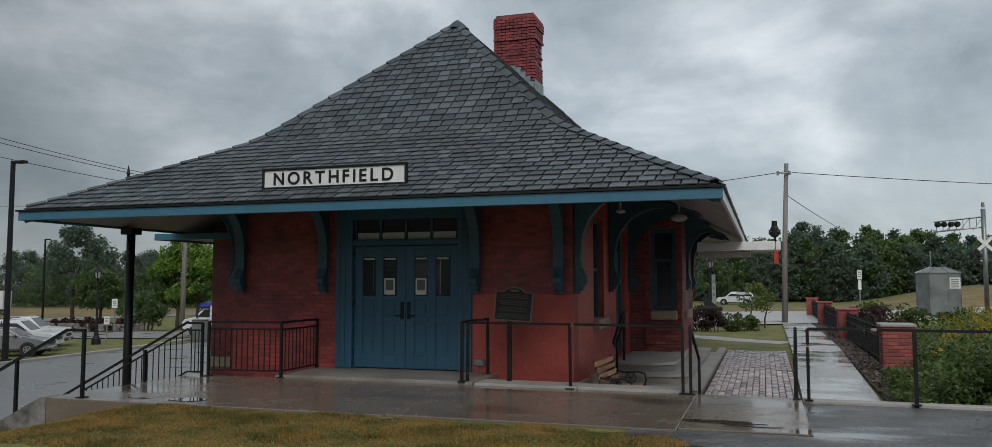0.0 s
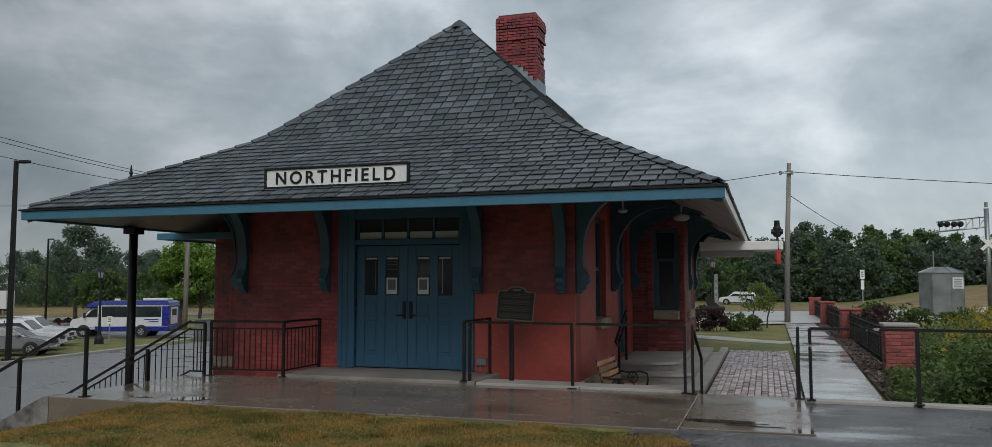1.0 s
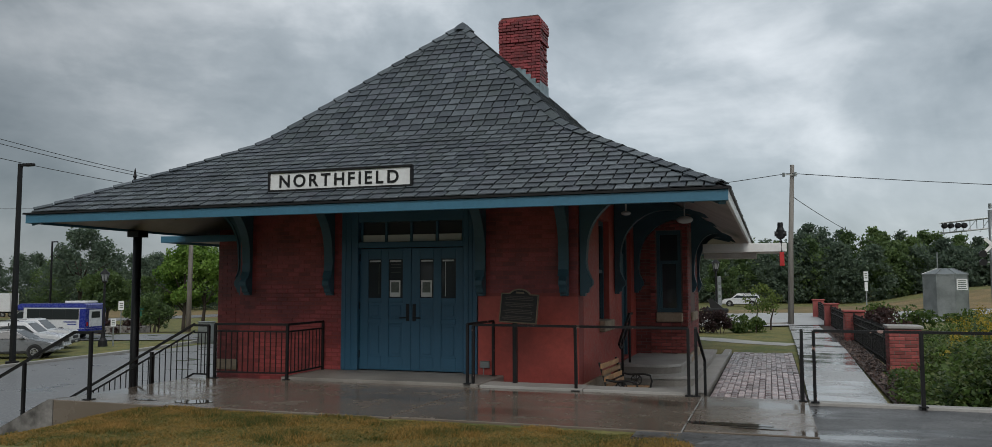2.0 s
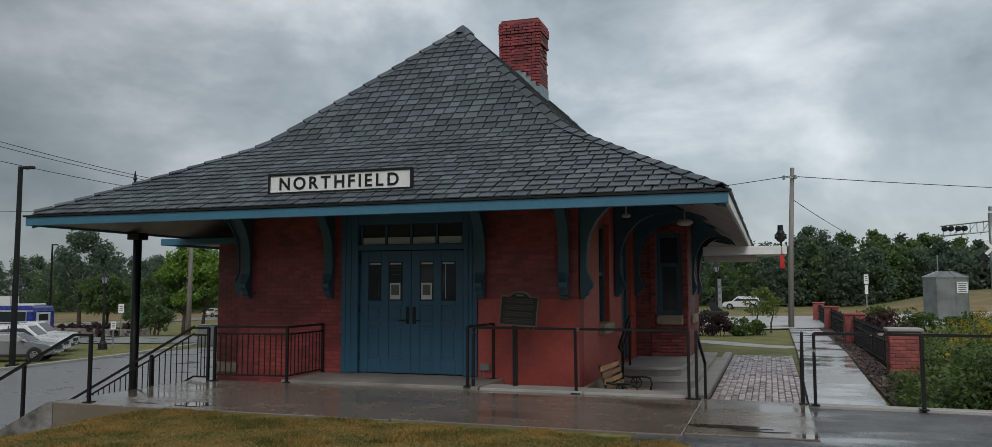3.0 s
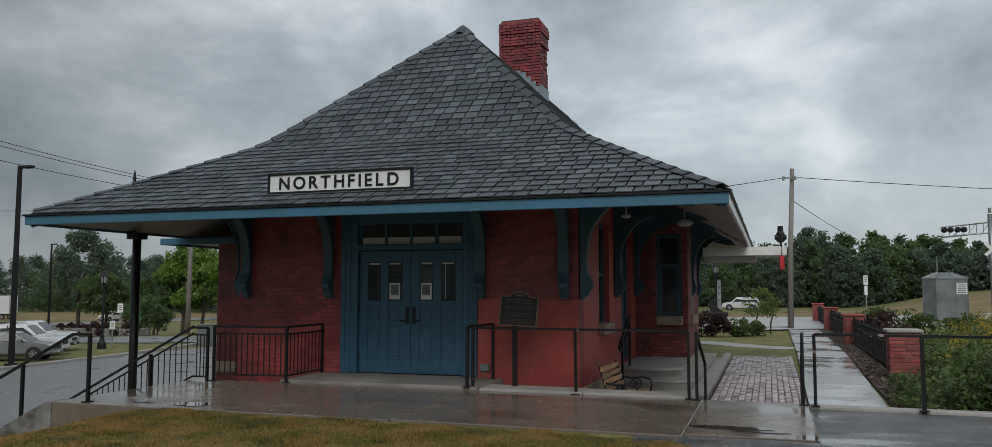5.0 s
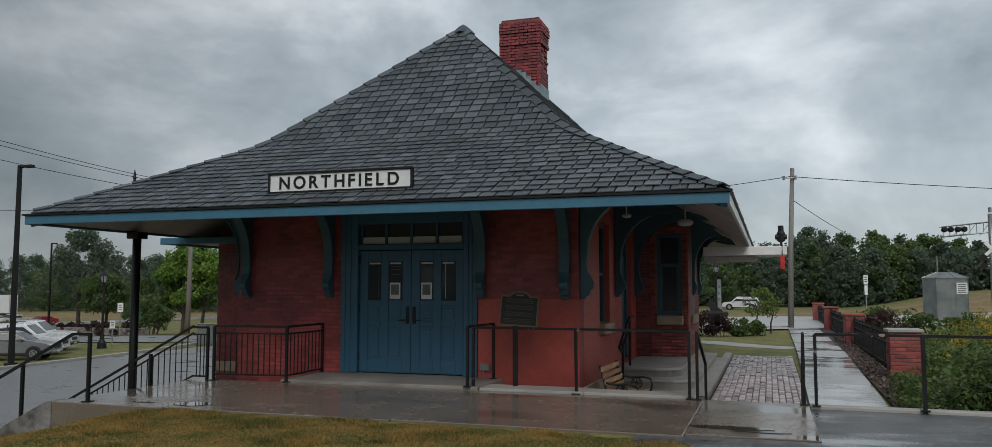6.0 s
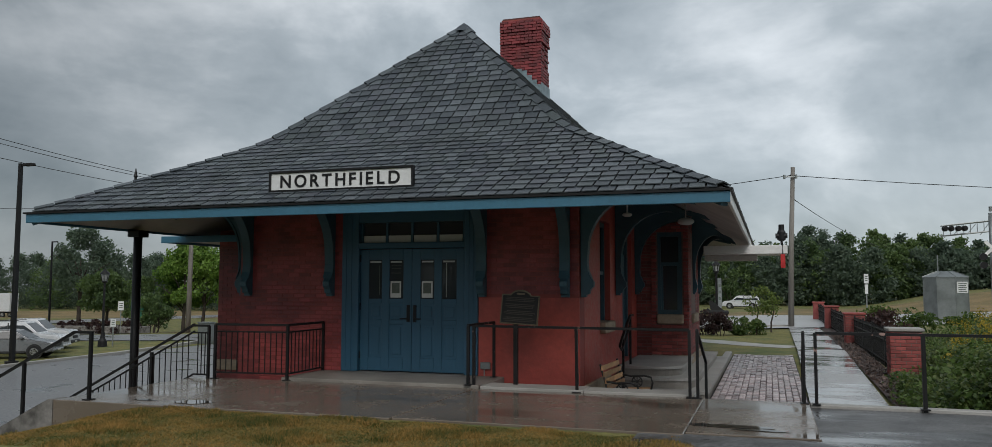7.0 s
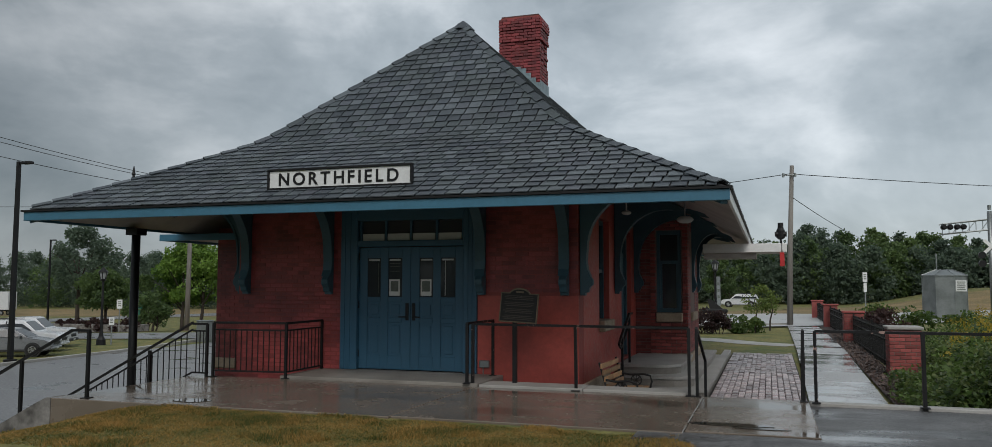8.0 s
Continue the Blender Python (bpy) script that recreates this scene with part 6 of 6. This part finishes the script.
def shuttle_bus():
    """Cutaway shuttle bus; its origin lies on the ground below the rear axle."""
    b = tagged(empty("shuttle_bus", -40, 50, LOT), "white and royal blue shuttle bus driving past", "bus")
    b.scale = (0.89, 0.92, 0.90)
    W = 2.35
    body = part("body", shell([(-2.05, 0.75), (-2.05, 2.42), (3.35, 2.42), (3.35, 0.75)], W, 0, 9, 0.04), "carwhite", b)
    part("roof", shell([(-2.08, 2.36), (-2.05, 2.62), (-1.9, 2.74), (3.6, 2.72), (4.15, 2.5), (4.3, 2.2), (3.3, 2.2), (3.3, 2.36)], W + 0.03, 0.03, 2.6, 0.06), "busblue", b, "royal blue roof cap")
    part("skirt", shell([(-2.1, 0.42), (-2.1, 0.80), (3.5, 0.80), (3.5, 0.42)], W + 0.03, 0, 9, 0.03), "busblue", b, "royal blue skirt")
    part("rear_band", box(-2.075, -1.55, -W / 2 - 0.012, W / 2 + 0.012, 0.82, 2.34), "busblue", b)
    part("window_band", box(-1.5, 3.0, -W / 2 - 0.006, W / 2 + 0.006, 1.5, 2.32), "bumper", b)
    part("rear_panel", box(-2.09, -2.076, -0.75, 0.75, 0.95, 2.25), "carwhite", b)
    part("rear_window", box(-2.10, -2.091, -0.5, 0.5, 1.6, 2.1), "carglass", b)
    for s in (-1, 1):
        y = s * (W / 2 + 0.006)
        for i in range(4):
            x0 = -1.45 + 1.12 * i
            part("side_window", box(x0 + 0.01, x0 + 1.11, y - 0.012, y + 0.012, 1.55, 2.28, bevel=0.01), "carglass", b)
        part("stripe", box(3.02, 3.2, y - 0.01, y + 0.01, 0.85, 2.3), "carwhite", b)
        for i, w in enumerate((1.1, 0.75)):
            part("lettering_bar", box(-1.3, -1.3 + w, y - 0.014, y + 0.014, 1.28 - 0.17 * i, 1.36 - 0.17 * i), "busblue", b)
    cab = part("cab", shell([(3.3, 0.55), (3.3, 2.3), (3.9, 2.25), (4.55, 1.5), (5.35, 1.32), (5.5, 1.1), (5.5, 0.55)], 2.0, 0.1, 1.6, 0.07), "carwhite", b, "white van cab")
    for s in (-1, 1):
        part("cab_window", prism([(3.42, 1.5), (3.42, 2.08), (3.85, 2.05), (4.35, 1.5)], 0.02, Matrix.Translation((0, s * 0.985, 0)) @ Matrix.Rotation(math.pi / 2, 4, "X")), "carglass", cab)
        part("mirror", box(4.25, 4.4, s * 1.2 - 0.09, s * 1.2 + 0.09, 1.45, 1.85, bevel=0.03), "bumper", cab)
        part("headlight", box(5.36, 5.52, s * 0.75 - 0.15, s * 0.75 + 0.15, 0.92, 1.1, bevel=0.03), "lampglass", cab)
        part("door_line", box(3.36, 4.3, s * 1.0 - 0.008, s * 1.0 + 0.008, 0.72, 0.75), "busblue", cab)
        part("tail_light", box(-2.11, -2.09, s * 0.98 - 0.08, s * 0.98 + 0.08, 1.0, 1.3), "taillamp", b)
        for x in (0.0, 4.45):
            part("wheel_arch", rod([(x, s * (W / 2 - 0.3 - 0.15 * (x > 1)), 0.42), (x, s * (W / 2 + 0.022 - 0.16 * (x > 1)), 0.42)], 0.5, seg=20), "bumper", b)
    part("windscreen", prism([(3.98, 2.17), (4.52, 1.56), (4.56, 1.6), (4.02, 2.21)], 1.6, Matrix.Rotation(math.pi / 2, 4, "X")), "carglass", cab)
    part("grille", box(5.44, 5.53, -0.5, 0.5, 0.85, 1.15, bevel=0.02), "bumper", cab)
    part("bumper", box(5.35, 5.62, -0.98, 0.98, 0.5, 0.72, bevel=0.05), "bumper", cab)
    part("rear_bumper", box(-2.3, -2.05, -1.1, 1.1, 0.45, 0.62, bevel=0.03), "bumper", b)
    part("air_conditioner", box(-1.75, 0.15, -0.7, 0.7, 2.72, 2.93, bevel=0.06), "carwhite", b, "white rooftop air conditioner")
    for x in (0.0, 4.45):
        for s in (-1, 1):
            wheel(b, x, s * (W / 2 - 0.08 - 0.15 * (x > 1)), 0.40, 0.26)
    return b


BUS = shuttle_bus()


# ---- plants ----
def leaf_quads(centres, size, rng, flat=0.0):
    """Leaf-shaped quads of random turn round the given centres."""
    k = len(centres)
    n = rng.normal(size=(k, 3))
    n[:, 2] = np.abs(n[:, 2]) + flat
    n /= np.linalg.norm(n, axis=1)[:, None]
    a = np.cross(n, rng.normal(size=(k, 3)))
    a /= np.linalg.norm(a, axis=1)[:, None] + 1e-9
    b = np.cross(n, a)
    s = size * rng.uniform(0.6, 1.3, size=(k, 1))
    a, b = a * s, b * s * rng.uniform(0.45, 0.75, size=(k, 1))
    return np.stack([centres - a, centres - 0.15 * a + b, centres + a, centres - 0.15 * a - b], axis=1)


def crown_points(base, height, spread, low, count, rng, lobes=14, shape=0.75, clump=(0.28, 0.48), start=0.12, fill=False):
    """Points on and in the clumps of a crown that stands on base, from low to height."""
    ps = []
    for i in range(lobes):
        f = rng.uniform(0, 1)
        z = low + (height - low) * (start + (0.92 - start) * f)
        rad = spread * (1 - abs(2 * f - 0.75) ** 2 * shape * 0.5) * rng.uniform(0.35, 0.8)
        a = rng.uniform(0, 2 * math.pi)
        c = np.array([base[0] + rad * math.cos(a), base[1] + rad * math.sin(a), base[2] + z])
        if f > 0.8:
            c[:2] = np.array(base[:2]) + 0.45 * (c[:2] - np.array(base[:2]))
        r = spread * rng.uniform(*clump)
        d = rng.normal(size=(count // lobes, 3))
        d /= np.linalg.norm(d, axis=1)[:, None]
        far = 1.2 * rng.uniform(0, 1, size=(len(d), 1)) ** 0.5 if fill else rng.uniform(0.55, 1.08, size=(len(d), 1))
        ps.append(c + d * r * far * np.array([1, 1, 0.72]))
    return np.concatenate(ps)


def tree(name, x, y, height, spread, low, count, size, leaf, label, seed, trunks=1, lobes=16, r=0.18):
    rng = np.random.default_rng(seed)
    z = ground_z(x, y)
    t = tagged(empty(name, x, y, z), label, "tree")
    for k in range(trunks):
        ox, oy = (0, 0) if trunks == 1 else (spread * 0.35 * math.cos(2.4 * k), spread * 0.35 * math.sin(2.4 * k))
        tr = part("trunk", rod([(ox, oy, -0.2), (ox * 1.05, oy, low * 0.6), (ox * 1.1 + 0.1, oy, low * 1.2), (ox * 1.2, oy, height * 0.7)], [r * 1.2, r, r * 0.8, r * 0.3], seg=9), "bark", t)
        for j in range(5):
            a = rng.uniform(0, 2 * math.pi)
            h = low + (height - low) * rng.uniform(0.0, 0.35)
            e = Vector((ox + spread * 0.75 * math.cos(a), oy + spread * 0.75 * math.sin(a), h + spread * rng.uniform(0.3, 0.7)))
            s = Vector((ox * 1.1, oy, h * 0.9))
            part("limb", rod([s, s.lerp(e, 0.5) + Vector((0, 0, 0.08 * spread)), e], [r * 0.5, r * 0.3, r * 0.1], seg=6), "bark", t)
    q = leaf_quads(crown_points((0, 0, 0), height, spread, low, count, rng, lobes * 2, 0.75, (0.16, 0.36)), size, rng)
    c = fast_mesh("crown", q, leaf)
    c.parent = t


tree("street_tree", -67.5, 84.5, 12.6, 4.6, 2.6, 13000, 0.21, "leaf_bright", "bright green leafy tree with several trunks", 1, 3, 34, 0.22)
tree("street_tree", -61.5, 86.0, 12.6, 4.8, 2.6, 13000, 0.21, "leaf_bright", "bright green leafy tree beside its twin", 2, 3, 34, 0.22)
tree("street_tree", -72.0, 82.0, 7.0, 3.2, 1.2, 6000, 0.17, "leaf_mid", "low spreading green tree by the street", 3, 2, 16, 0.15)
tree("street_tree", -63.5, 73.0, 4.6, 2.4, 0.6, 4000, 0.14, "leaf_mid", "low shrubby tree under taller trees", 8, 2, 14, 0.1)
tree("street_tree", -86.5, 86.0, 13.8, 5.2, 5.0, 7000, 0.2, "leaf_hazed", "tall dark tree with a thin airy crown", 4, 1, 26, 0.25)
tree("street_tree", -80.0, 84.0, 8.6, 3.8, 2.6, 8000, 0.19, "leaf_mid", "rounded mid-green tree at the lot's edge", 5, 1, 20, 0.2)
tree("street_tree", -6.6, 121.0, 7.2, 2.9, 0.6, 6000, 0.16, "leaf_mid", "light green bushy tree across the street", 12, 2, 18, 0.12)
tree("garden_tree", -0.36, 38.6, 2.0, 0.98, 0.75, 1900, 0.05, "leaf_shrub", "small spreading garden tree with a forked trunk", 7, 2, 18, 0.035)


def woods(name, spots, count, size, leaf, seed, label):
    """Far woodland as one mass of crowns; spots give x, y, top and spread."""
    rng = np.random.default_rng(seed)
    ps = []
    for x, y, top, spread in spots:
        z = ground_z(x, y)
        ps.append(crown_points((x, y, z), top - z, spread, 0.4, count, rng, 110, 0.9, (0.09, 0.27), 0.0, True))
    tagged(fast_mesh(name, leaf_quads(np.concatenate(ps), size, rng), leaf), label, "woods", kind="stuff")


rng = random.Random(11)
spots, mids = [], []
# belt behind the street: height of the skyline along it
line = [(-30, 11.5), (-12, 11.0), (-4, 9.2), (2, 9.5), (6, 12.4), (11, 11.4), (17, 10.2), (24, 9.4), (31, 9.2), (37, 8.6), (41, 5.2), (45, 8.4), (52, 10.5), (70, 12), (110, 14)]
for (xa, ta), (xb, tb2) in zip(line, line[1:]):
    n = max(2, int((xb - xa) / 2.2))
    for i in range(n):
        f = i / n
        top = ta + (tb2 - ta) * f
        for row in range(3):
            x, y = xa + (xb - xa) * f + rng.uniform(-1, 1), 134 + 7 * row + rng.uniform(-2, 2)
            (spots if rng.random() < 0.62 else mids).append((x * (1 + 0.045 * row), y, top * (0.72 + 0.16 * row) + rng.uniform(-0.8, 0.6), rng.uniform(3.2, 5.2)))
for i in range(46):
    x, y = -205 + 3.4 * i + rng.uniform(-1.5, 1.5), 166 + 0.35 * i + rng.uniform(-7, 7)
    (spots if rng.random() < 0.75 else mids).append((x, y, 10.4 - 0.02 * i + rng.uniform(-1.6, 1.0), rng.uniform(4.4, 6.4)))
for i in range(40):
    x, y = -215 + 3.8 * i + rng.uniform(-1.5, 1.5), 192 + rng.uniform(-6, 6)
    spots.append((x, y, 11.8 + rng.uniform(-1.4, 0.9), rng.uniform(5.6, 7.6)))
# Unseen belt, added so that window panes reflect trees instead of bright sky.
behind = [(-90 + 4.2 * i + rng.uniform(-2, 2), -48 + rng.uniform(-6, 6), 9 + rng.uniform(-2, 3), rng.uniform(4, 6)) for i in range(44)]
woods("woodland", behind, 500, 0.7, "leaf_hazed", 23, "unseen trees added behind the viewer to darken reflections")
woods("woodland", spots, 3000, 0.25, "leaf_hazed", 21, "dense dark green woodland in the distance")
woods("woodland_edge", mids, 3000, 0.25, "leaf_mid", 22, "lighter green trees at the woodland's edge")


def hedge(name, spots, size, leaf, seed, label, category="shrub"):
    """Shrubs: each a thing with its own leaves and stems."""
    for i, (x, y, h, s, n) in enumerate(spots):
        g = np.random.default_rng(seed + i)
        z = ground_z(x, y)
        t = tagged(empty(name, x, y, z), label, category)
        for k in range(4):
            a = 1.6 * k
            part("stem", rod([(0.1 * math.cos(a), 0.1 * math.sin(a), -0.05), (0.5 * s * math.cos(a), 0.5 * s * math.sin(a), h * 0.7)], [0.02, 0.008], seg=5), "bark", t)
        c = fast_mesh("foliage", leaf_quads(crown_points((0, 0, 0), h, s, 0.0, n, g, 12), size, g), leaf)
        c.parent = t


hedge("purple_shrub", [(-2.75, 35.6, 1.0, 0.75, 1400), (-2.0, 35.4, 0.85, 0.6, 1200)], 0.06, "leaf_purple", 40, "low purple-leaved shrub on the lawn")
hedge("green_shrub", [(-1.2, 36.0, 0.75, 0.65, 1200), (-0.6, 36.6, 0.6, 0.5, 900)], 0.06, "leaf_shrub", 50, "low green flowering shrub on the lawn")
hedge("purple_shrub", [(-72.5 + 1.6 * k, 69.5, 1.75, 1.1, 700) for k in range(7)], 0.14, "leaf_purple", 90, "reddish bedding shrub in the stone planter")
hedge("purple_shrub", [(3.4, 33.5, 1.0, 0.8, 900), (4.4, 36, 1.2, 0.9, 900)], 0.07, "leaf_purple", 60, "reddish shrub behind the fence")
hedge("green_shrub", [(6.0, 40, 1.0, 1.0, 900), (7.6, 38, 0.9, 1.0, 900), (5.2, 46, 0.9, 1.2, 900)], 0.08, "leaf_shrub", 70, "grey-green shrub behind the fence")


def garden():
    """Rank perennials behind the fence: dark low growth, tall pale herbs, and yellow plumes farther out."""
    g = np.random.default_rng(31)
    leaves, tall, plumes = [], [], []
    for i in range(1900):
        y = 11.7 + 21 * g.uniform() ** 1.5
        x = 2.15 + (0.9 + 0.5 * (y - 11)) * g.uniform()
        if 1.9 < x < 3.15 and y > 17.6 or x > 0.27 * y:
            continue
        out = min(1.0, max(0.0, (x / y - 0.165) / 0.045))
        h = g.uniform(0.25, 0.55) + out * g.uniform(0.25, 0.75)
        z = ground_z(x, y)
        n = int(40 + 85 * h)
        f = g.uniform(0.05, 1, size=n)
        lean = g.normal(scale=0.14, size=2)
        c = np.stack([x + lean[0] * f + g.normal(scale=0.09, size=n), y + lean[1] * f + g.normal(scale=0.09, size=n), z + h * f], axis=1)
        (tall if g.uniform() < 0.3 else leaves).append(c)
        if x / y > 0.188 and y > 17 and g.uniform() < 0.5:
            d = g.normal(scale=0.07, size=(30, 3))
            plumes.append(np.array([x + lean[0], y + lean[1], z + h + 0.04]) + d)
    tagged(fast_mesh("garden_plants", leaf_quads(np.concatenate(leaves), 0.036, g, 0.4), "leaf_garden"), "rank dark green perennials behind the guard rail", "plants", kind="stuff")
    tagged(fast_mesh("garden_herbs", leaf_quads(np.concatenate(tall), 0.048, g, 0.2), "leaf_tall"), "tall pale green herbs among the perennials", "plants", kind="stuff")
    tagged(fast_mesh("goldenrod", leaf_quads(np.concatenate(plumes), 0.028, g), "flower"), "yellow goldenrod plumes", "flowers", kind="stuff")


garden()


def rubble():
    """Small stones and bark lying in the mulch bed."""
    g = random.Random(9)
    out = []
    for i in range(1500):
        y = 11.6 + 26 * g.random() ** 1.5
        x = 2.12 + 0.018 * (y - 11.4) + g.uniform(-0.27, 0.27)
        s = g.uniform(0.03, 0.075)
        m = Matrix.Translation((x, y, ground_z(x, y) + 0.05 + 0.3 * s)) @ Euler((g.uniform(0, 3), g.uniform(0, 3), g.uniform(0, 3))).to_matrix().to_4x4()
        out.append((m, (s, s * g.uniform(0.5, 0.9), s * g.uniform(0.3, 0.6))))
    tagged(boxes_mesh("bed_rubble", out, "chip"), "wet reddish bark chips in the mulch bed", "stones", kind="stuff")


rubble()


def puddle(x, y, rx, ry, seed):
    """A shallow puddle with an uneven rim lying on the platform."""
    g = random.Random(seed)
    bm = bmesh.new()
    k = 28
    wob = [g.uniform(0.75, 1.15) for _ in range(k)]
    rim = []
    for i in range(k):
        w = (wob[i - 1] + 2 * wob[i] + wob[(i + 1) % k]) / 4
        a = 2 * math.pi * i / k
        rim.append((rx * w * math.cos(a), ry * w * math.sin(a)))
    prism(rim, 0.003, Matrix.Translation((x, y, 0.0055)), bm)
    tagged(part("puddle", bm, "water"), "shallow rain puddle on the concrete platform", "puddle", kind="structure")


puddle(-6.85, 8.66, 0.26, 0.16, 1)
puddle(-7.55, 8.62, 0.16, 0.05, 2)
puddle(-0.42, 8.98, 0.46, 0.10, 3)
puddle(-0.12, 8.82, 0.30, 0.05, 4)


def lawn():
    """Short grass before the platform, ragged along its edge."""
    g = np.random.default_rng(77)
    k = 170000
    x = g.uniform(-10.5, 0.35, size=k)
    y = 5.9 + (8.32 - 5.9) * g.uniform(size=k) ** 0.8
    edge = 8.33 - 0.14 * np.clip((x + 3.2) / 2.2, 0, 1) - 0.9 * np.clip((x + 0.95) / 1.3, 0, 1.5) + 0.05 * np.sin(x * 5.1) + 0.04 * np.sin(x * 13)
    keep = y < edge
    x, y = x[keep], y[keep]
    z = np.array([ground_z(a, b) for a, b in zip(x, y)])
    base = np.stack([x, y, z - 0.004], axis=1)
    h = g.uniform(0.010, 0.034, size=(len(x), 1)) * (0.6 + 0.8 * (np.sin(3.1 * x + 1.3 * np.sin(2.3 * y)) * np.sin(4.3 * y + np.sin(2.9 * x)) > 0.1))[:, None]
    tip = base + np.concatenate([g.normal(scale=0.02, size=(len(x), 2)), h], axis=1)
    a = g.uniform(0, 2 * math.pi, size=len(x))
    w = np.stack([np.cos(a), np.sin(a), 0 * a], axis=1) * 0.006
    q = np.stack([base - w, base + w, tip + 0.3 * w, tip - 0.3 * w], axis=1)
    tagged(fast_mesh("lawn_grass", q, "blade"), "short yellow-green lawn grass", "grass", kind="stuff")


lawn()
strip("dry_bank", [(2, 104), (20, 102), (44, 104), (90, 108)], [16, 22, 26, 30], "drygrass", 0.05, "bank of dry tan grass before the woods", "grass bank", step=3)
strip("dry_verge", [(-80, 60), (-52, 65), (-36, 73)], [15, 17, 18], "drygrass", 0.04, "worn dry grass verge under the trees", "grass verge", step=2)
strip("far_verge", [(-240, 105), (-150, 138), (-90, 156), (-40, 162)], 44, "drygrass", 0.03, "worn dry grass verge beyond the parking lot", "grass verge", step=3)
strip("verge", [(-14, 60), (-3, 66), (3, 80), (9, 95)], [4, 14, 14, 12], "drygrass", 0.035, "dry grass verge across the street", "grass verge", step=2)


# ---- brickwork of the walls ----
rows = brick_rows(X0, X1, -0.45, 3.0, holes=[(-6.845, -4.405, -1, 2.77), (-4.405, X1 + 0.1, -1, 1.27)])
lay(FRONT_WALL, rows, lambda u, z: (u, Y0 + 0.03, z), 0.06, "brick", lambda u, z: -8.5 < u < -6.84 and z < 1.45)
rows = brick_rows(-10.70, X0, -0.7, 2.35)
lay(WING, rows, lambda u, z: (u, 14.23, z), 0.06, "brick", lambda u, z: False)
rows = brick_rows(-2.45, -1.66, 0.0, 3.0, holes=[(-2.335, -1.77, 0.66, 2.62)])
lay(BAY, rows, lambda u, z: (u, 18.0, z), 0.06, "rawbrick", lambda u, z: True)
rows = brick_rows(X1 + 0.01, -2.455, -0.05, 3.0)
lay(BAY, rows, lambda u, z: (u, 18.033, z), 0.06, "rawbrick", lambda u, z: False)
rows = brick_rows(18.04, 20.6, 0.0, 3.0, holes=[(18.5, 19.6, 0.66, 2.6)])
lay(BAY, rows, lambda u, z: (-1.685, u, z), 0.06, "rawbrick", lambda u, z: False, turn=math.pi / 2)
pavers()


# ---- movement ----
def motions():
    z = LOT + 0.06
    walk(BUS, [
        (0.0, pose(-34.4, 50.7, z, 0, 0, 204)), (0.4, pose(-37.4, 49.3, z, 0, 0, 204)), (0.8, pose(-40.0, 48.15, z, 0, 0, 203)),
        (1.0, pose(-41.4, 47.55, z, 0, 0, 201)), (1.4, pose(-43.8, 46.8, z, 0, 0, 195)), (1.7, pose(-45.5, 46.3, z, 0, 0, 190)),
        (2.2, pose(-47.8, 45.95, z, 0, 0, 189)), (2.8, pose(-50.2, 45.6, z, 0, 0, 188)), (3.2, pose(-51.9, 45.35, z, 0, 0, 188)),
        (3.6, pose(-53.6, 45.1, z, 0, 0, 188)), (4.4, pose(-58.0, 44.5, z, 0, 0, 188)), (6.0, pose(-71.5, 42.6, z, 0, 0, 188)), (8.0, pose(-91.0, 39.8, z, 0, 0, 188))])

    def drive(thing, rows):
        out = []
        for i, (t, x, y) in enumerate(rows):
            (_, xa, ya), (_, xb, yb) = rows[max(i - 1, 0)], rows[min(i + 1, len(rows) - 1)]
            out.append((t, pose(x, y, ground_z(x, y) + 0.09, 0, 0, math.degrees(math.atan2(yb - ya, xb - xa)))))
        walk(thing, out)

    drive(RED_CAR, [(0.0, -92, 205), (2.0, -98, 170), (4.0, -105.0, 135.5), (4.6, -107.2, 126.5), (5.8, -110.5, 107.0), (6.0, -111.2, 103.3), (6.4, -113.0, 95.5), (7.2, -117, 80), (8.0, -121, 64)])
    drive(TAN_PICKUP, [(0.0, -111.0, 172), (2.0, -112.0, 154), (3.0, -112.4, 148.0), (3.4, -112.5, 146.1), (3.8, -112.7, 143.3), (4.2, -113.1, 136.5), (5.0, -114.0, 121.5), (5.8, -115.0, 105.1), (6.0, -115.2, 101.6), (6.4, -116.2, 93.5), (7.2, -119.5, 78), (8.0, -124, 62)])


motions()
